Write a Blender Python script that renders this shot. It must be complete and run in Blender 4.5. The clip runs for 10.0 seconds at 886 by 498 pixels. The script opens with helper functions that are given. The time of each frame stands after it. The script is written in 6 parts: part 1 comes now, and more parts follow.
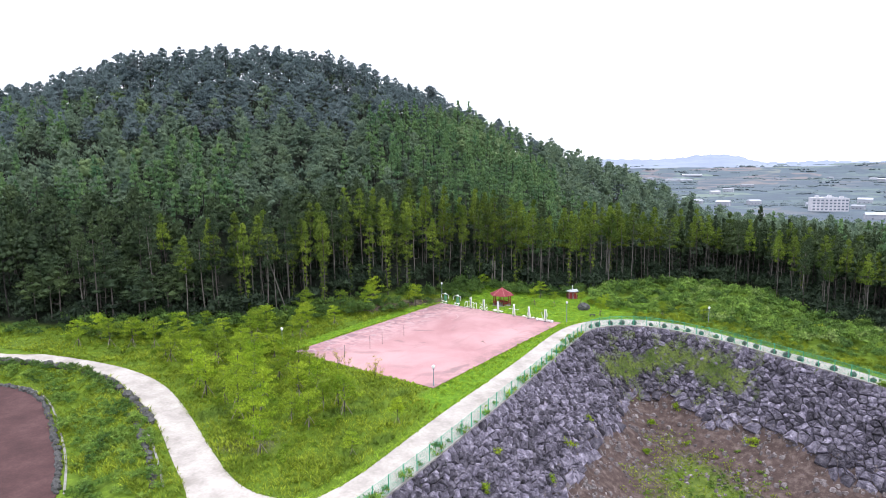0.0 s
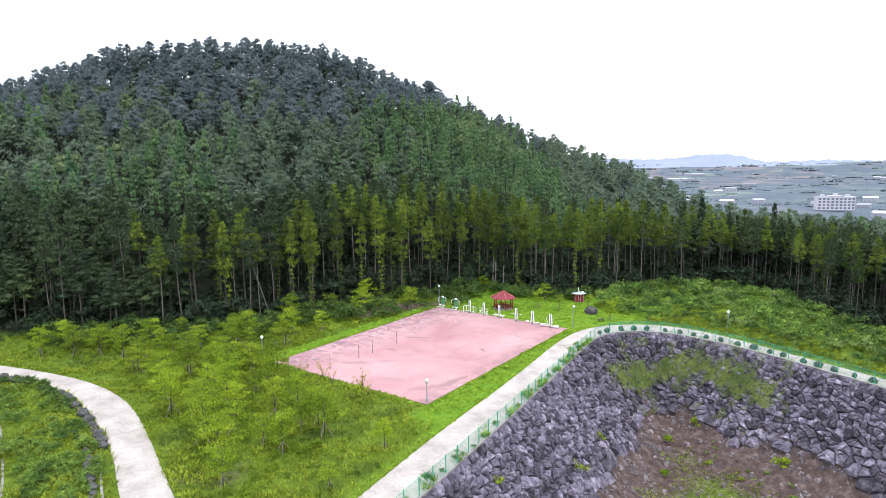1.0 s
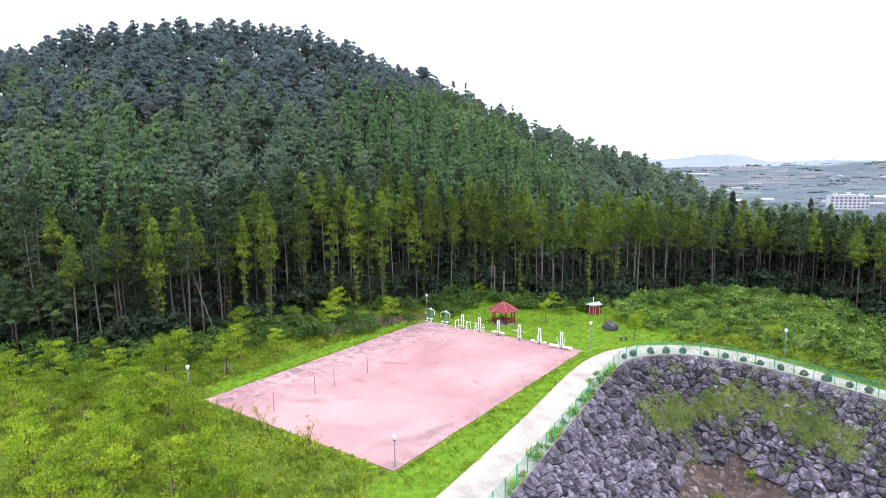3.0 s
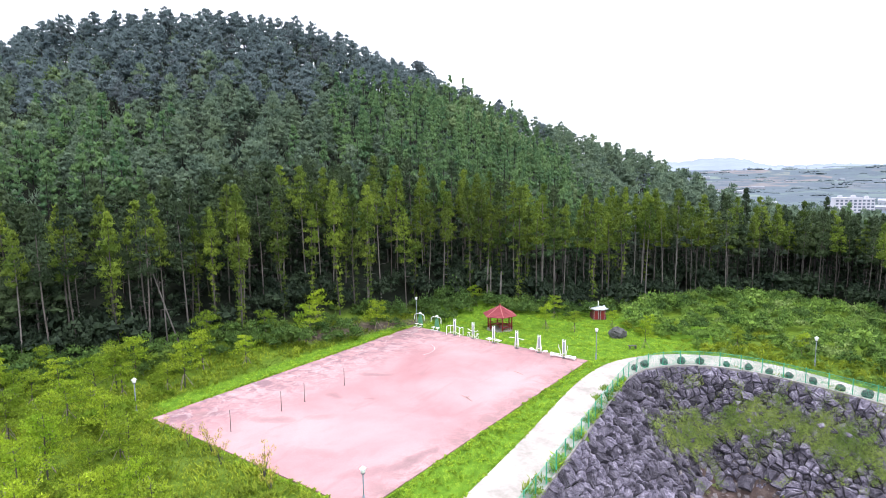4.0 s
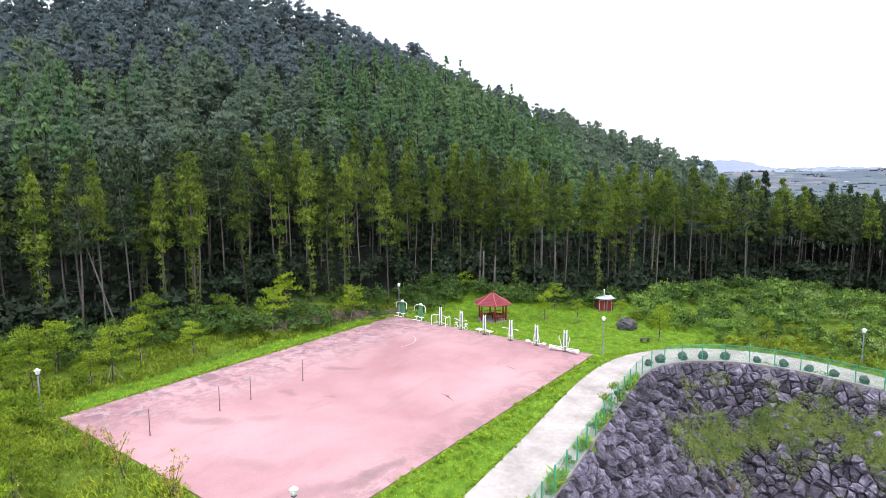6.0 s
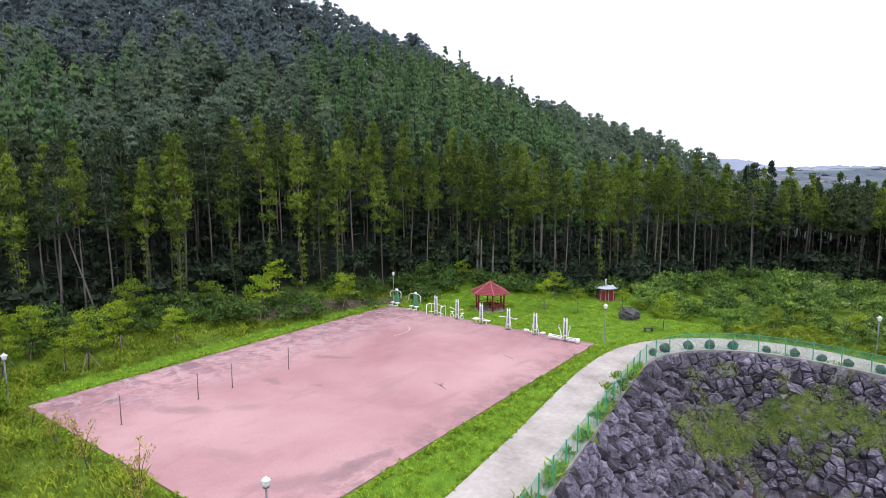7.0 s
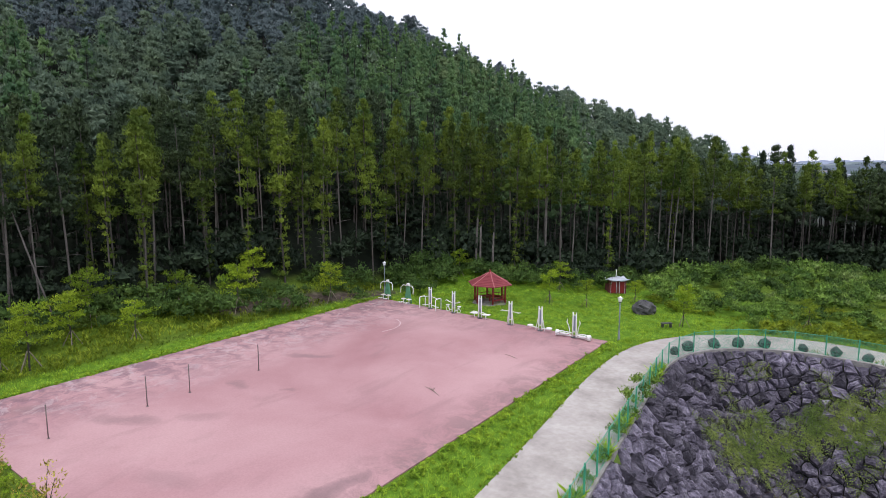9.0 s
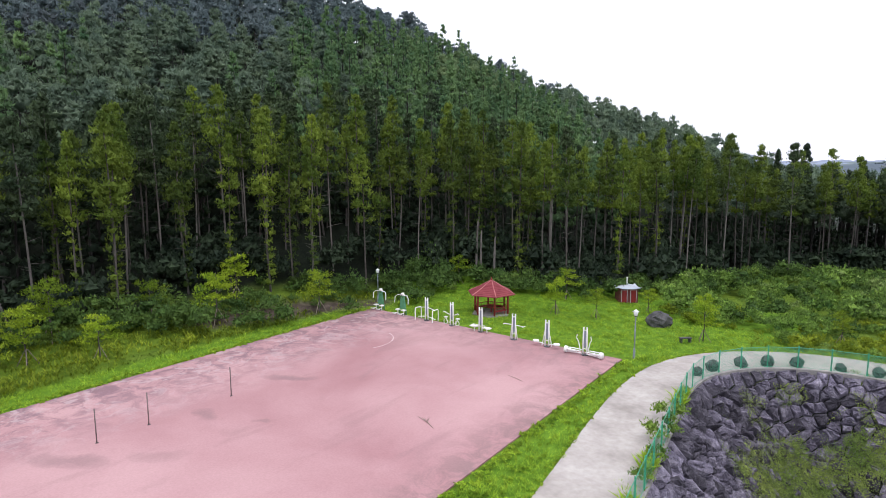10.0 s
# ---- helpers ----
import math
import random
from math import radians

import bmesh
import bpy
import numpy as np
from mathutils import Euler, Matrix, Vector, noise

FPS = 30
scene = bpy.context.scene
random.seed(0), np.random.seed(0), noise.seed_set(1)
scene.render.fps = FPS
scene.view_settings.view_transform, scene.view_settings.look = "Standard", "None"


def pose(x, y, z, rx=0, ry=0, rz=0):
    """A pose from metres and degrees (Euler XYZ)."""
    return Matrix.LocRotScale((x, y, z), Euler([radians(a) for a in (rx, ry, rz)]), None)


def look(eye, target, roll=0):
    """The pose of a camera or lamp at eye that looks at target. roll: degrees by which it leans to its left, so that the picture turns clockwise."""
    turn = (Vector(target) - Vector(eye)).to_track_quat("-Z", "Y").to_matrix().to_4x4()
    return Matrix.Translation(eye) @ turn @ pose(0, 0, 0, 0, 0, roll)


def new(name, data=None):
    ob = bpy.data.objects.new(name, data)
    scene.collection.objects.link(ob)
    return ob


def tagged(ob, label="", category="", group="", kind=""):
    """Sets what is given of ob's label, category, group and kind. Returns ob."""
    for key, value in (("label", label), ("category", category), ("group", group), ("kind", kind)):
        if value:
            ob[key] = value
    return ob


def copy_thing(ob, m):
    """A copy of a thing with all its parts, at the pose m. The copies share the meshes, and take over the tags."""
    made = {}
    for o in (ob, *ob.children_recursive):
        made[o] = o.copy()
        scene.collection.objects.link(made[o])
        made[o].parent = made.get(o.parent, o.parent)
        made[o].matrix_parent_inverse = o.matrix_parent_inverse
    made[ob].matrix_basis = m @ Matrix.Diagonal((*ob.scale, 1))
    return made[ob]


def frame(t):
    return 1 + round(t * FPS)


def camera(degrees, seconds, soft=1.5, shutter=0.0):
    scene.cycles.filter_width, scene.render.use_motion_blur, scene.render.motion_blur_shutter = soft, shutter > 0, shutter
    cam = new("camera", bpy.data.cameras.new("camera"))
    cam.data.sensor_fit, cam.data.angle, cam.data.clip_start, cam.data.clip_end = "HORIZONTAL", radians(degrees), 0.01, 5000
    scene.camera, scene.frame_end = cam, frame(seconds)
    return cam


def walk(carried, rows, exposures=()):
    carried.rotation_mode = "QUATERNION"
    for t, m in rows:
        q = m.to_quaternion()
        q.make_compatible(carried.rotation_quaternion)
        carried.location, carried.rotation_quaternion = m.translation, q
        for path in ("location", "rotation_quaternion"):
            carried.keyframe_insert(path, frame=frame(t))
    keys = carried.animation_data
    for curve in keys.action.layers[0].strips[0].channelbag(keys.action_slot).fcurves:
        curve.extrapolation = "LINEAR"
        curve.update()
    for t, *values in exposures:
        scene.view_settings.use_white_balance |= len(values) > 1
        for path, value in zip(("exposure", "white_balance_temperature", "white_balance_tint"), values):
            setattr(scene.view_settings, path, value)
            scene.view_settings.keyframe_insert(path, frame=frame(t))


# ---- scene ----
cam = camera(73.7, 10.0, soft=0.4)
PATH = [
    (0, (2.089, 1.339, 26.775), (0.936, 2.952, 26.513), -0.5),
    (0.5, (0.155, 4.672, 26.216), (-0.999, 6.284, 25.955), -0.6),
    (1, (-1.805, 8.176, 25.632), (-2.962, 9.787, 25.372), -0.7),
    (1.5, (-4.027, 12.131, 25.017), (-5.185, 13.74, 24.758), -0.7),
    (2, (-6.208, 16.06, 24.406), (-7.367, 17.669, 24.149), -0.8),
    (2.5, (-8.528, 20.361, 23.839), (-9.69, 21.969, 23.583), -0.8),
    (2.7, (-9.533, 22.147, 23.691), (-10.695, 23.754, 23.433), -0.8),
    (4, (-14.407, 31.917, 21.647), (-15.572, 33.524, 21.402), -0.7),
    (4.5, (-15.759, 34.854, 20.766), (-16.925, 36.46, 20.523), -0.6),
    (5, (-16.917, 37.202, 19.792), (-18.083, 38.809, 19.549), -0.4),
    (5.5, (-17.819, 39.209, 18.749), (-18.986, 40.815, 18.507), -0.3),
    (7, (-19.461, 43.166, 16.045), (-20.631, 44.769, 15.797), -0.1),
    (7.5, (-19.971, 44.096, 15.385), (-21.14, 45.699, 15.13), -0.1),
    (8, (-20.675, 45.302, 14.67), (-21.844, 46.905, 14.411), -0.1),
    (8.5, (-21.645, 46.816, 14.441), (-22.814, 48.418, 14.177), -0.0),
    (9, (-22.754, 48.513, 14.5), (-23.922, 50.114, 14.232), 0.0),
    (9.5, (-24.045, 50.549, 14.447), (-25.214, 52.15, 14.18), -0.1),
    (10, (-25.365, 52.638, 14.448), (-26.535, 54.238, 14.182), -0.1),
]
EXPOSURES = [(t, stops, kelvin, tint) for t, stops, kelvin, tint in ((0, 0.24, 6250, 15), (2.5, 0.32, 6250, 15), (4.0, 0.46, 6250, 15), (5.0, 0.44, 6250, 15), (5.7, 0.33, 6250, 16), (6.8, -0.1, 6250, 18), (7.6, -0.36, 6250, 18), (8.4, -0.48, 6250, 18), (9.2, -0.45, 6250, 18), (10, -0.28, 6300, 17))]
walk(cam, [(t, look(eye, target, roll)) for t, eye, target, roll in PATH], EXPOSURES)

# ---- sky and sun: a bright overcast day ----
SUN_EL, SUN_AZ = 66.0, 110.0          # degrees; azimuth clockwise from +y
world = bpy.data.worlds.new("overcast_sky")
scene.world = world
world.use_nodes = True
wt = world.node_tree
wt.nodes.clear()
sky = wt.nodes.new("ShaderNodeTexSky")
sky.sky_type = "NISHITA"
sky.sun_disc = False
sky.sun_elevation, sky.sun_rotation = radians(SUN_EL), radians(SUN_AZ)
sky.air_density, sky.dust_density = 1.0, 3.0
cloud = wt.nodes.new("ShaderNodeMix")
cloud.data_type = "RGBA"
cloud.inputs[0].default_value = 0.85
# an overcast dome: brighter overhead than near the horizon
dome = wt.nodes.new("ShaderNodeValToRGB")
dome.color_ramp.elements[0].position, dome.color_ramp.elements[0].color = 0.0, (15.2, 15.7, 16.8, 1)
dome.color_ramp.elements[1].position, dome.color_ramp.elements[1].color = 1.0, (27.0, 27.6, 29.0, 1)
up = wt.nodes.new("ShaderNodeSeparateXYZ")
wt.links.new(wt.nodes.new("ShaderNodeTexCoord").outputs["Generated"], up.inputs[0])
wt.links.new(up.outputs[2], dome.inputs[0])
wt.links.new(dome.outputs[0], cloud.inputs[7])
back = wt.nodes.new("ShaderNodeBackground")
back.inputs[1].default_value = 0.1
wout = wt.nodes.new("ShaderNodeOutputWorld")
wt.links.new(sky.outputs[0], cloud.inputs[6])
wt.links.new(cloud.outputs[2], back.inputs[0])
wt.links.new(back.outputs[0], wout.inputs[0])
sun_data = bpy.data.lights.new("sun", "SUN")
sun_data.energy, sun_data.angle, sun_data.color = 1.3, radians(16), (1.0, 0.97, 0.92)
sun = new("sun", sun_data)
sun.matrix_world = look((0, 0, 0), (-math.sin(radians(SUN_AZ)) * math.cos(radians(SUN_EL)), -math.cos(radians(SUN_AZ)) * math.cos(radians(SUN_EL)), -math.sin(radians(SUN_EL))))

# ---- materials ----
def ramp_nodes(nt, fac, stops):
    r = nt.nodes.new("ShaderNodeValToRGB")
    els = r.color_ramp.elements
    while len(els) < len(stops):
        els.new(0.5)
    for e, (p, c) in zip(els, stops):
        e.position, e.color = p, (*c, 1)
    nt.links.new(fac, r.inputs[0])
    return r.outputs[0]


def mix_col(nt, fac, a, b, blend="MIX"):
    m = nt.nodes.new("ShaderNodeMix")
    m.data_type, m.blend_type = "RGBA", blend
    for sock, val in ((m.inputs[0], fac), (m.inputs[6], a), (m.inputs[7], b)):
        if isinstance(val, (int, float)):
            sock.default_value = val
        elif isinstance(val, tuple):
            sock.default_value = (*val, 1)
        else:
            nt.links.new(val, sock)
    return m.outputs[2]


def noise_out(nt, scale, detail=4, rough=0.55, coords=None, distort=0.0):
    n = nt.nodes.new("ShaderNodeTexNoise")
    n.inputs["Scale"].default_value, n.inputs["Detail"].default_value = scale, detail
    n.inputs["Roughness"].default_value, n.inputs["Distortion"].default_value = rough, distort
    if coords is None:
        g = nt.nodes.new("ShaderNodeNewGeometry")
        coords = g.outputs["Position"]
    nt.links.new(coords, n.inputs["Vector"])
    return n.outputs["Fac"]


def blank(name):
    m = bpy.data.materials.new(name)
    m.use_nodes = True
    nt = m.node_tree
    return m, nt, nt.nodes["Principled BSDF"], nt.nodes["Material Output"]


def surface(name, stops, scale=1.0, fine=12.0, fine_amount=0.25, rough=0.85, metal=0.0, bump=0.3, bump_dist=0.02, per_object=0.0, per_island=0.0, local=False, spec=0.3):
    """Two scales of noise in the colour, fine relief, and some change from piece to piece."""
    m, nt, p, out = blank(name)
    coords = None
    if local:
        coords = nt.nodes.new("ShaderNodeTexCoord").outputs["Object"]
    col = ramp_nodes(nt, noise_out(nt, scale, 5, 0.6, coords), stops)
    f = noise_out(nt, fine, 3, 0.6, coords)
    shade = ramp_nodes(nt, f, [(0.25, (1 - fine_amount,) * 3), (0.75, (1 + fine_amount,) * 3)])
    col = mix_col(nt, 1.0, col, shade, "MULTIPLY")
    for amount, node, sock in ((per_object, "ShaderNodeObjectInfo", "Random"), (per_island, "ShaderNodeNewGeometry", "Random Per Island")):
        if amount:
            n = nt.nodes.new(node)
            v = ramp_nodes(nt, n.outputs[sock], [(0.0, (1 - amount,) * 3), (1.0, (1 + amount,) * 3)])
            col = mix_col(nt, 1.0, col, v, "MULTIPLY")
    nt.links.new(col, p.inputs["Base Color"])
    p.inputs["Roughness"].default_value, p.inputs["Metallic"].default_value = rough, metal
    p.inputs["Specular IOR Level"].default_value = spec
    if bump:
        b = nt.nodes.new("ShaderNodeBump")
        b.inputs["Strength"].default_value, b.inputs["Distance"].default_value = bump, bump_dist
        nt.links.new(f, b.inputs["Height"])
        nt.links.new(b.outputs[0], p.inputs["Normal"])
    return m


def leaf(name, dark, light, patch=0.12, translucent=0.3, per_object=0.0, accent=None, fine=3.0, vary=0.28, grain=1.0):
    """Foliage: colour changes from leaf to leaf and, more slowly, from tree to tree."""
    m, nt, p, out = blank(name)
    g = nt.nodes.new("ShaderNodeNewGeometry")
    big = noise_out(nt, patch, 3, 0.6)
    mean = tuple((a + b) / 2 for a, b in zip(dark, light))
    col = ramp_nodes(nt, big, [(0.32, dark), (0.5, mean), (0.68, light)])
    if accent:
        sel = ramp_nodes(nt, noise_out(nt, patch * 0.6, 2), [(0.58, (0, 0, 0)), (0.66, (1, 1, 1))])
        col = mix_col(nt, sel, col, accent)
    f = noise_out(nt, fine, 3, 0.75)
    col = mix_col(nt, 1.0, col, ramp_nodes(nt, f, [(0.34, (1 - 0.4 * grain,) * 3), (0.62, (1 + 0.3 * grain,) * 3)]), "MULTIPLY")
    isl = ramp_nodes(nt, g.outputs["Random Per Island"], [(0.0, (1 - vary,) * 3), (1.0, (1 + vary, 1 + vary * 0.96, 1 + vary * 0.5))])
    col = mix_col(nt, 1.0, col, isl, "MULTIPLY")
    if per_object:
        o = nt.nodes.new("ShaderNodeObjectInfo")
        v = ramp_nodes(nt, o.outputs["Random"], [(0.0, (1 - per_object,) * 3), (1.0, (1 + per_object, 1 + per_object * 0.8, 0.9))])
        col = mix_col(nt, 1.0, col, v, "MULTIPLY")
    nt.links.new(col, p.inputs["Base Color"])
    p.inputs["Roughness"].default_value, p.inputs["Specular IOR Level"].default_value = 0.7, 0.12
    bp = nt.nodes.new("ShaderNodeBump")
    bp.inputs["Strength"].default_value, bp.inputs["Distance"].default_value = 0.7, 0.3 / fine
    nt.links.new(f, bp.inputs["Height"])
    nt.links.new(bp.outputs[0], p.inputs["Normal"])
    tr = nt.nodes.new("ShaderNodeBsdfTranslucent")
    nt.links.new(col, tr.inputs[0])
    mx = nt.nodes.new("ShaderNodeMixShader")
    mx.inputs[0].default_value = translucent
    nt.links.new(p.outputs[0], mx.inputs[1])
    nt.links.new(tr.outputs[0], mx.inputs[2])
    nt.links.new(mx.outputs[0], out.inputs[0])
    return m


# hilltop needles: the air's grey-blue haze is part of this colour
M_HAZEPINE = leaf("hazy_pine_needles", (0.086, 0.122, 0.136), (0.178, 0.23, 0.238), 0.16, 0.45, accent=(0.125, 0.152, 0.165), vary=0.1, grain=0.3)
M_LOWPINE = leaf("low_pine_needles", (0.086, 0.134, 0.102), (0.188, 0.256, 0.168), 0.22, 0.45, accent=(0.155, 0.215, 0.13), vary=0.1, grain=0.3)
M_CEDAR = leaf("cedar_needles", (0.07, 0.148, 0.078), (0.178, 0.285, 0.112), 0.2, 0.45, vary=0.1, grain=0.3)
# dark pines; the same tone stands for shade on trees deeper in
M_DARKPINE_SHADE = leaf("dark_and_shaded_needles", (0.026, 0.047, 0.03), (0.066, 0.1, 0.05), 0.2, 0.2, per_object=0.2, vary=0.2, grain=0.8)
M_ROUND = leaf("light_broad_leaves", (0.085, 0.14, 0.07), (0.16, 0.225, 0.1), 0.25, 0.25, vary=0.15, grain=0.6)
M_EDGE = leaf("edge_tree_leaves", (0.05, 0.096, 0.025), (0.175, 0.25, 0.048), 0.25, 0.42, per_object=0.36, vary=0.15, grain=0.5)
M_SHRUB = leaf("shrub_leaves", (0.045, 0.095, 0.028), (0.1, 0.17, 0.04), 0.35, accent=(0.12, 0.19, 0.035))
M_THICKET = leaf("thicket_leaves", (0.045, 0.105, 0.026), (0.2, 0.32, 0.062), 0.5, accent=(0.215, 0.3, 0.1))
# leaf colour taken nearly to black to stand for shade inside the wood
M_SHADE_UNDER = leaf("shaded_undergrowth_leaves", (0.016, 0.028, 0.019), (0.036, 0.056, 0.032), 0.3, 0.15)
M_YOUNG = leaf("young_tree_leaves", (0.13, 0.235, 0.022), (0.3, 0.41, 0.04), 0.3, 0.45, per_object=0.3)
M_GRASS = leaf("grass_blades", (0.112, 0.168, 0.015), (0.265, 0.33, 0.03), 0.25, 0.4, accent=(0.1, 0.158, 0.026))
M_MOWN = leaf("mown_grass", (0.16, 0.285, 0.024), (0.345, 0.49, 0.045), 1.1, 0.35)
M_BANK = leaf("bank_plant_leaves", (0.075, 0.155, 0.03), (0.22, 0.33, 0.065), 0.5, 0.35, accent=(0.06, 0.12, 0.03))
M_VINE = leaf("ground_vine", (0.1, 0.16, 0.04), (0.24, 0.3, 0.085), 0.4, 0.3)
M_BARK = surface("bark", [(0.3, (0.05, 0.045, 0.04)), (0.7, (0.11, 0.1, 0.09))], 0.8, 9, 0.35, 0.9, per_object=0.25)
# bark copy darkened as if by canopy shade, for stems inside the woods
M_SHADEBARK = surface("shaded_bark", [(0.3, (0.016, 0.015, 0.014)), (0.7, (0.036, 0.033, 0.03))], 0.8, 9, 0.3, 0.9)
M_PALEBARK = surface("pale_bark", [(0.3, (0.09, 0.083, 0.076)), (0.7, (0.17, 0.158, 0.145))], 0.8, 9, 0.3, 0.9, per_object=0.25)
M_STONE = surface("basalt", [(0.28, (0.03, 0.027, 0.038)), (0.5, (0.075, 0.068, 0.09)), (0.72, (0.16, 0.149, 0.178))], 1.7, 9, 0.45, 0.85, bump=1.0, bump_dist=0.1, per_object=0.6, per_island=0.6)
M_BOULDER = surface("boulder_rock", [(0.3, (0.035, 0.036, 0.036)), (0.7, (0.1, 0.1, 0.1))], 2.0, 9, 0.35, 0.9, bump=0.7, bump_dist=0.05)
M_CONCRETE = surface("path_concrete", [(0.3, (0.25, 0.228, 0.205)), (0.5, (0.345, 0.318, 0.29)), (0.68, (0.41, 0.385, 0.355))], 0.35, 3, 0.12, 0.9, bump=0.2)
M_KERB = surface("kerb_concrete", [(0.3, (0.17, 0.165, 0.155)), (0.7, (0.29, 0.28, 0.265))], 1.2, 9, 0.2, 0.9)
M_RUBBLE = surface("pale_rubble", [(0.3, (0.07, 0.056, 0.06)), (0.5, (0.13, 0.112, 0.115)), (0.7, (0.25, 0.228, 0.228))], 1.5, 9, 0.4, 0.9, bump=0.5, bump_dist=0.04, per_island=0.4)

# ---- plan ----
def chaikin(pts, n=2):
    p = np.array(pts, float)
    for _ in range(n):
        q = np.empty((2 * len(p) - 2, 2))
        q[0::2], q[1::2] = 0.75 * p[:-1] + 0.25 * p[1:], 0.25 * p[:-1] + 0.75 * p[1:]
        p = np.vstack([p[:1], q, p[-1:]])
    return p


def resample(p, n):
    s = np.r_[0, np.cumsum(np.hypot(*np.diff(p, axis=0).T))]
    t = np.linspace(0, s[-1], n)
    return np.c_[np.interp(t, s, p[:, 0]), np.interp(t, s, p[:, 1])]


def line_distance(P, line):
    """Distance of points to a polyline."""
    best = np.full(len(P), 1e9)
    for a, b in zip(line[:-1], line[1:]):
        ab = b - a
        t = np.clip(((P - a) @ ab) / (ab @ ab), 0, 1)
        best = np.minimum(best, np.hypot(*(P - a - t[:, None] * ab).T))
    return best


def inside(P, poly):
    r = np.zeros(len(P), bool)
    x, y = P.T
    for (x0, y0), (x1, y1) in zip(poly, np.roll(poly, -1, axis=0)):
        if y0 != y1:
            r ^= ((y0 > y) != (y1 > y)) & (x < (x1 - x0) * (y - y0) / (y1 - y0) + x0)
    return r


def smooth(t):
    t = np.clip(t, 0, 1)
    return t * t * (3 - 2 * t)


COURT = (-66.9, -40.1, 57.9, 96.8)                      # x0, x1, y0, y1
WALL_TOP = chaikin([(-27, 5), (-27.4, 20), (-28.0, 32), (-28.6, 42), (-29.7, 53), (-30.7, 63), (-31.7, 72), (-32.7, 81), (-33.6, 89), (-33.9, 93.5), (-32.9, 97), (-30.4, 99.8),
                    (-27.2, 101.3), (-23.5, 101.6), (-19, 100.7), (-12, 98.4), (-5, 94.7), (2, 91), (6, 88.6), (16, 83), (32, 74)])
FIELD_EDGE = chaikin([(-33, 5), (-35, 20), (-33.3, 29), (-32.2, 35), (-33.1, 42.5), (-34.3, 52), (-35.3, 65), (-36.2, 74), (-37.2, 82), (-37.9, 89), (-37.7, 95), (-36.2, 99.2),
                      (-33.5, 102.6), (-29.5, 105.2), (-24.5, 106.1), (-19.5, 105.1), (-13.5, 102.3), (-5, 98), (2, 94.7), (6, 92), (16, 86.5), (32, 77.5)])
LEFT_UP = chaikin([(-130, 22), (-118, 27.5), (-104.7, 32.9), (-94.2, 36.7), (-82.5, 39.4), (-74.3, 39.9), (-66.1, 38.7), (-56.2, 35.3), (-46.1, 31.5), (-40.8, 29.7), (-36.9, 29.5), (-33.4, 31)])
LEFT_LOW = chaikin([(-128, 19), (-115, 25.5), (-100.6, 31.4), (-90.3, 35.0), (-81.9, 36.6), (-73.4, 36.0), (-64.5, 34.3), (-56.9, 32.0), (-49.6, 29), (-44.8, 27.2), (-40.8, 25.6), (-35.0, 20)])
SHIFT = np.array((-0.4, 0.4))
WALL_TOP, FIELD_EDGE, LEFT_UP, LEFT_LOW = WALL_TOP + SHIFT, FIELD_EDGE + SHIFT, LEFT_UP + SHIFT, LEFT_LOW + SHIFT
BASIN = np.vstack([WALL_TOP, [(60, 60), (60, -10), (-15, -15)]])
BROWN = np.array([(-125, 17), (-110, 23), (-100, 27.5), (-91.8, 28.9), (-86.9, 30.2), (-81.5, 29.9), (-76, 28.6), (-70.7, 27.0), (-61.4, 24.0), (-54.6, 21.0), (-45, 12), (-42, -10), (-125, -20)], float) + SHIFT
# the hill's crest: x, y and the height of the treetops there
CREST = np.array([(-262, 78, 51.5), (-238, 96, 61.5), (-213, 117, 70.5), (-187, 134, 73), (-173, 150, 72.5), (-161, 168, 70), (-147, 187, 61.5), (-133, 205, 53), (-110, 215, 41.5), (-85, 214, 29.5), (-58, 208, 21.5), (-25, 200, 15)], float)
DROP_D = (0, 10, 17, 25, 45, 60, 75, 93, 107, 130, 160, 1e5)
DROP_Z = (0, 1.5, 6.5, 11.5, 23, 30, 38.5, 46, 51.5, 59, 67, 90)


def canopy(P):
    """The height of the treetops over the hill."""
    best = np.full(len(P), -50.0)
    for a, b in zip(CREST[:-1], CREST[1:]):
        ab = (b - a)[:2]
        t = np.clip(((P - a[:2]) @ ab) / (ab @ ab), 0, 1)
        d = np.hypot(*(P - a[:2] - t[:, None] * ab).T)
        top = a[2] + t * (b[2] - a[2])
        best = np.maximum(best, top - np.interp(d, DROP_D, DROP_Z) * np.minimum(1, top / 62))
    return best


STONE_FOOT, STONE_DROP = 8.2, 9.6                        # the revetment's run and height


def basin_depth(d):
    return np.interp(d, (-1, 0, STONE_FOOT, 13, 18, 24, 200), (0, 0, STONE_DROP, 12.2, 13.2, 13.4, 13.4))


def fbm(x, y, s):
    """A cheap smooth relief from sines."""
    return (np.sin(x * s + 1.3 * np.sin(y * s * 0.7 + 1)) + np.sin(y * s * 1.17 + 1.7 * np.sin(x * s * 0.61 + 2)) + 0.5 * np.sin((x + y) * s * 2.1) + 0.5 * np.sin((x - 1.3 * y) * s * 1.9 + 0.7)) / 3


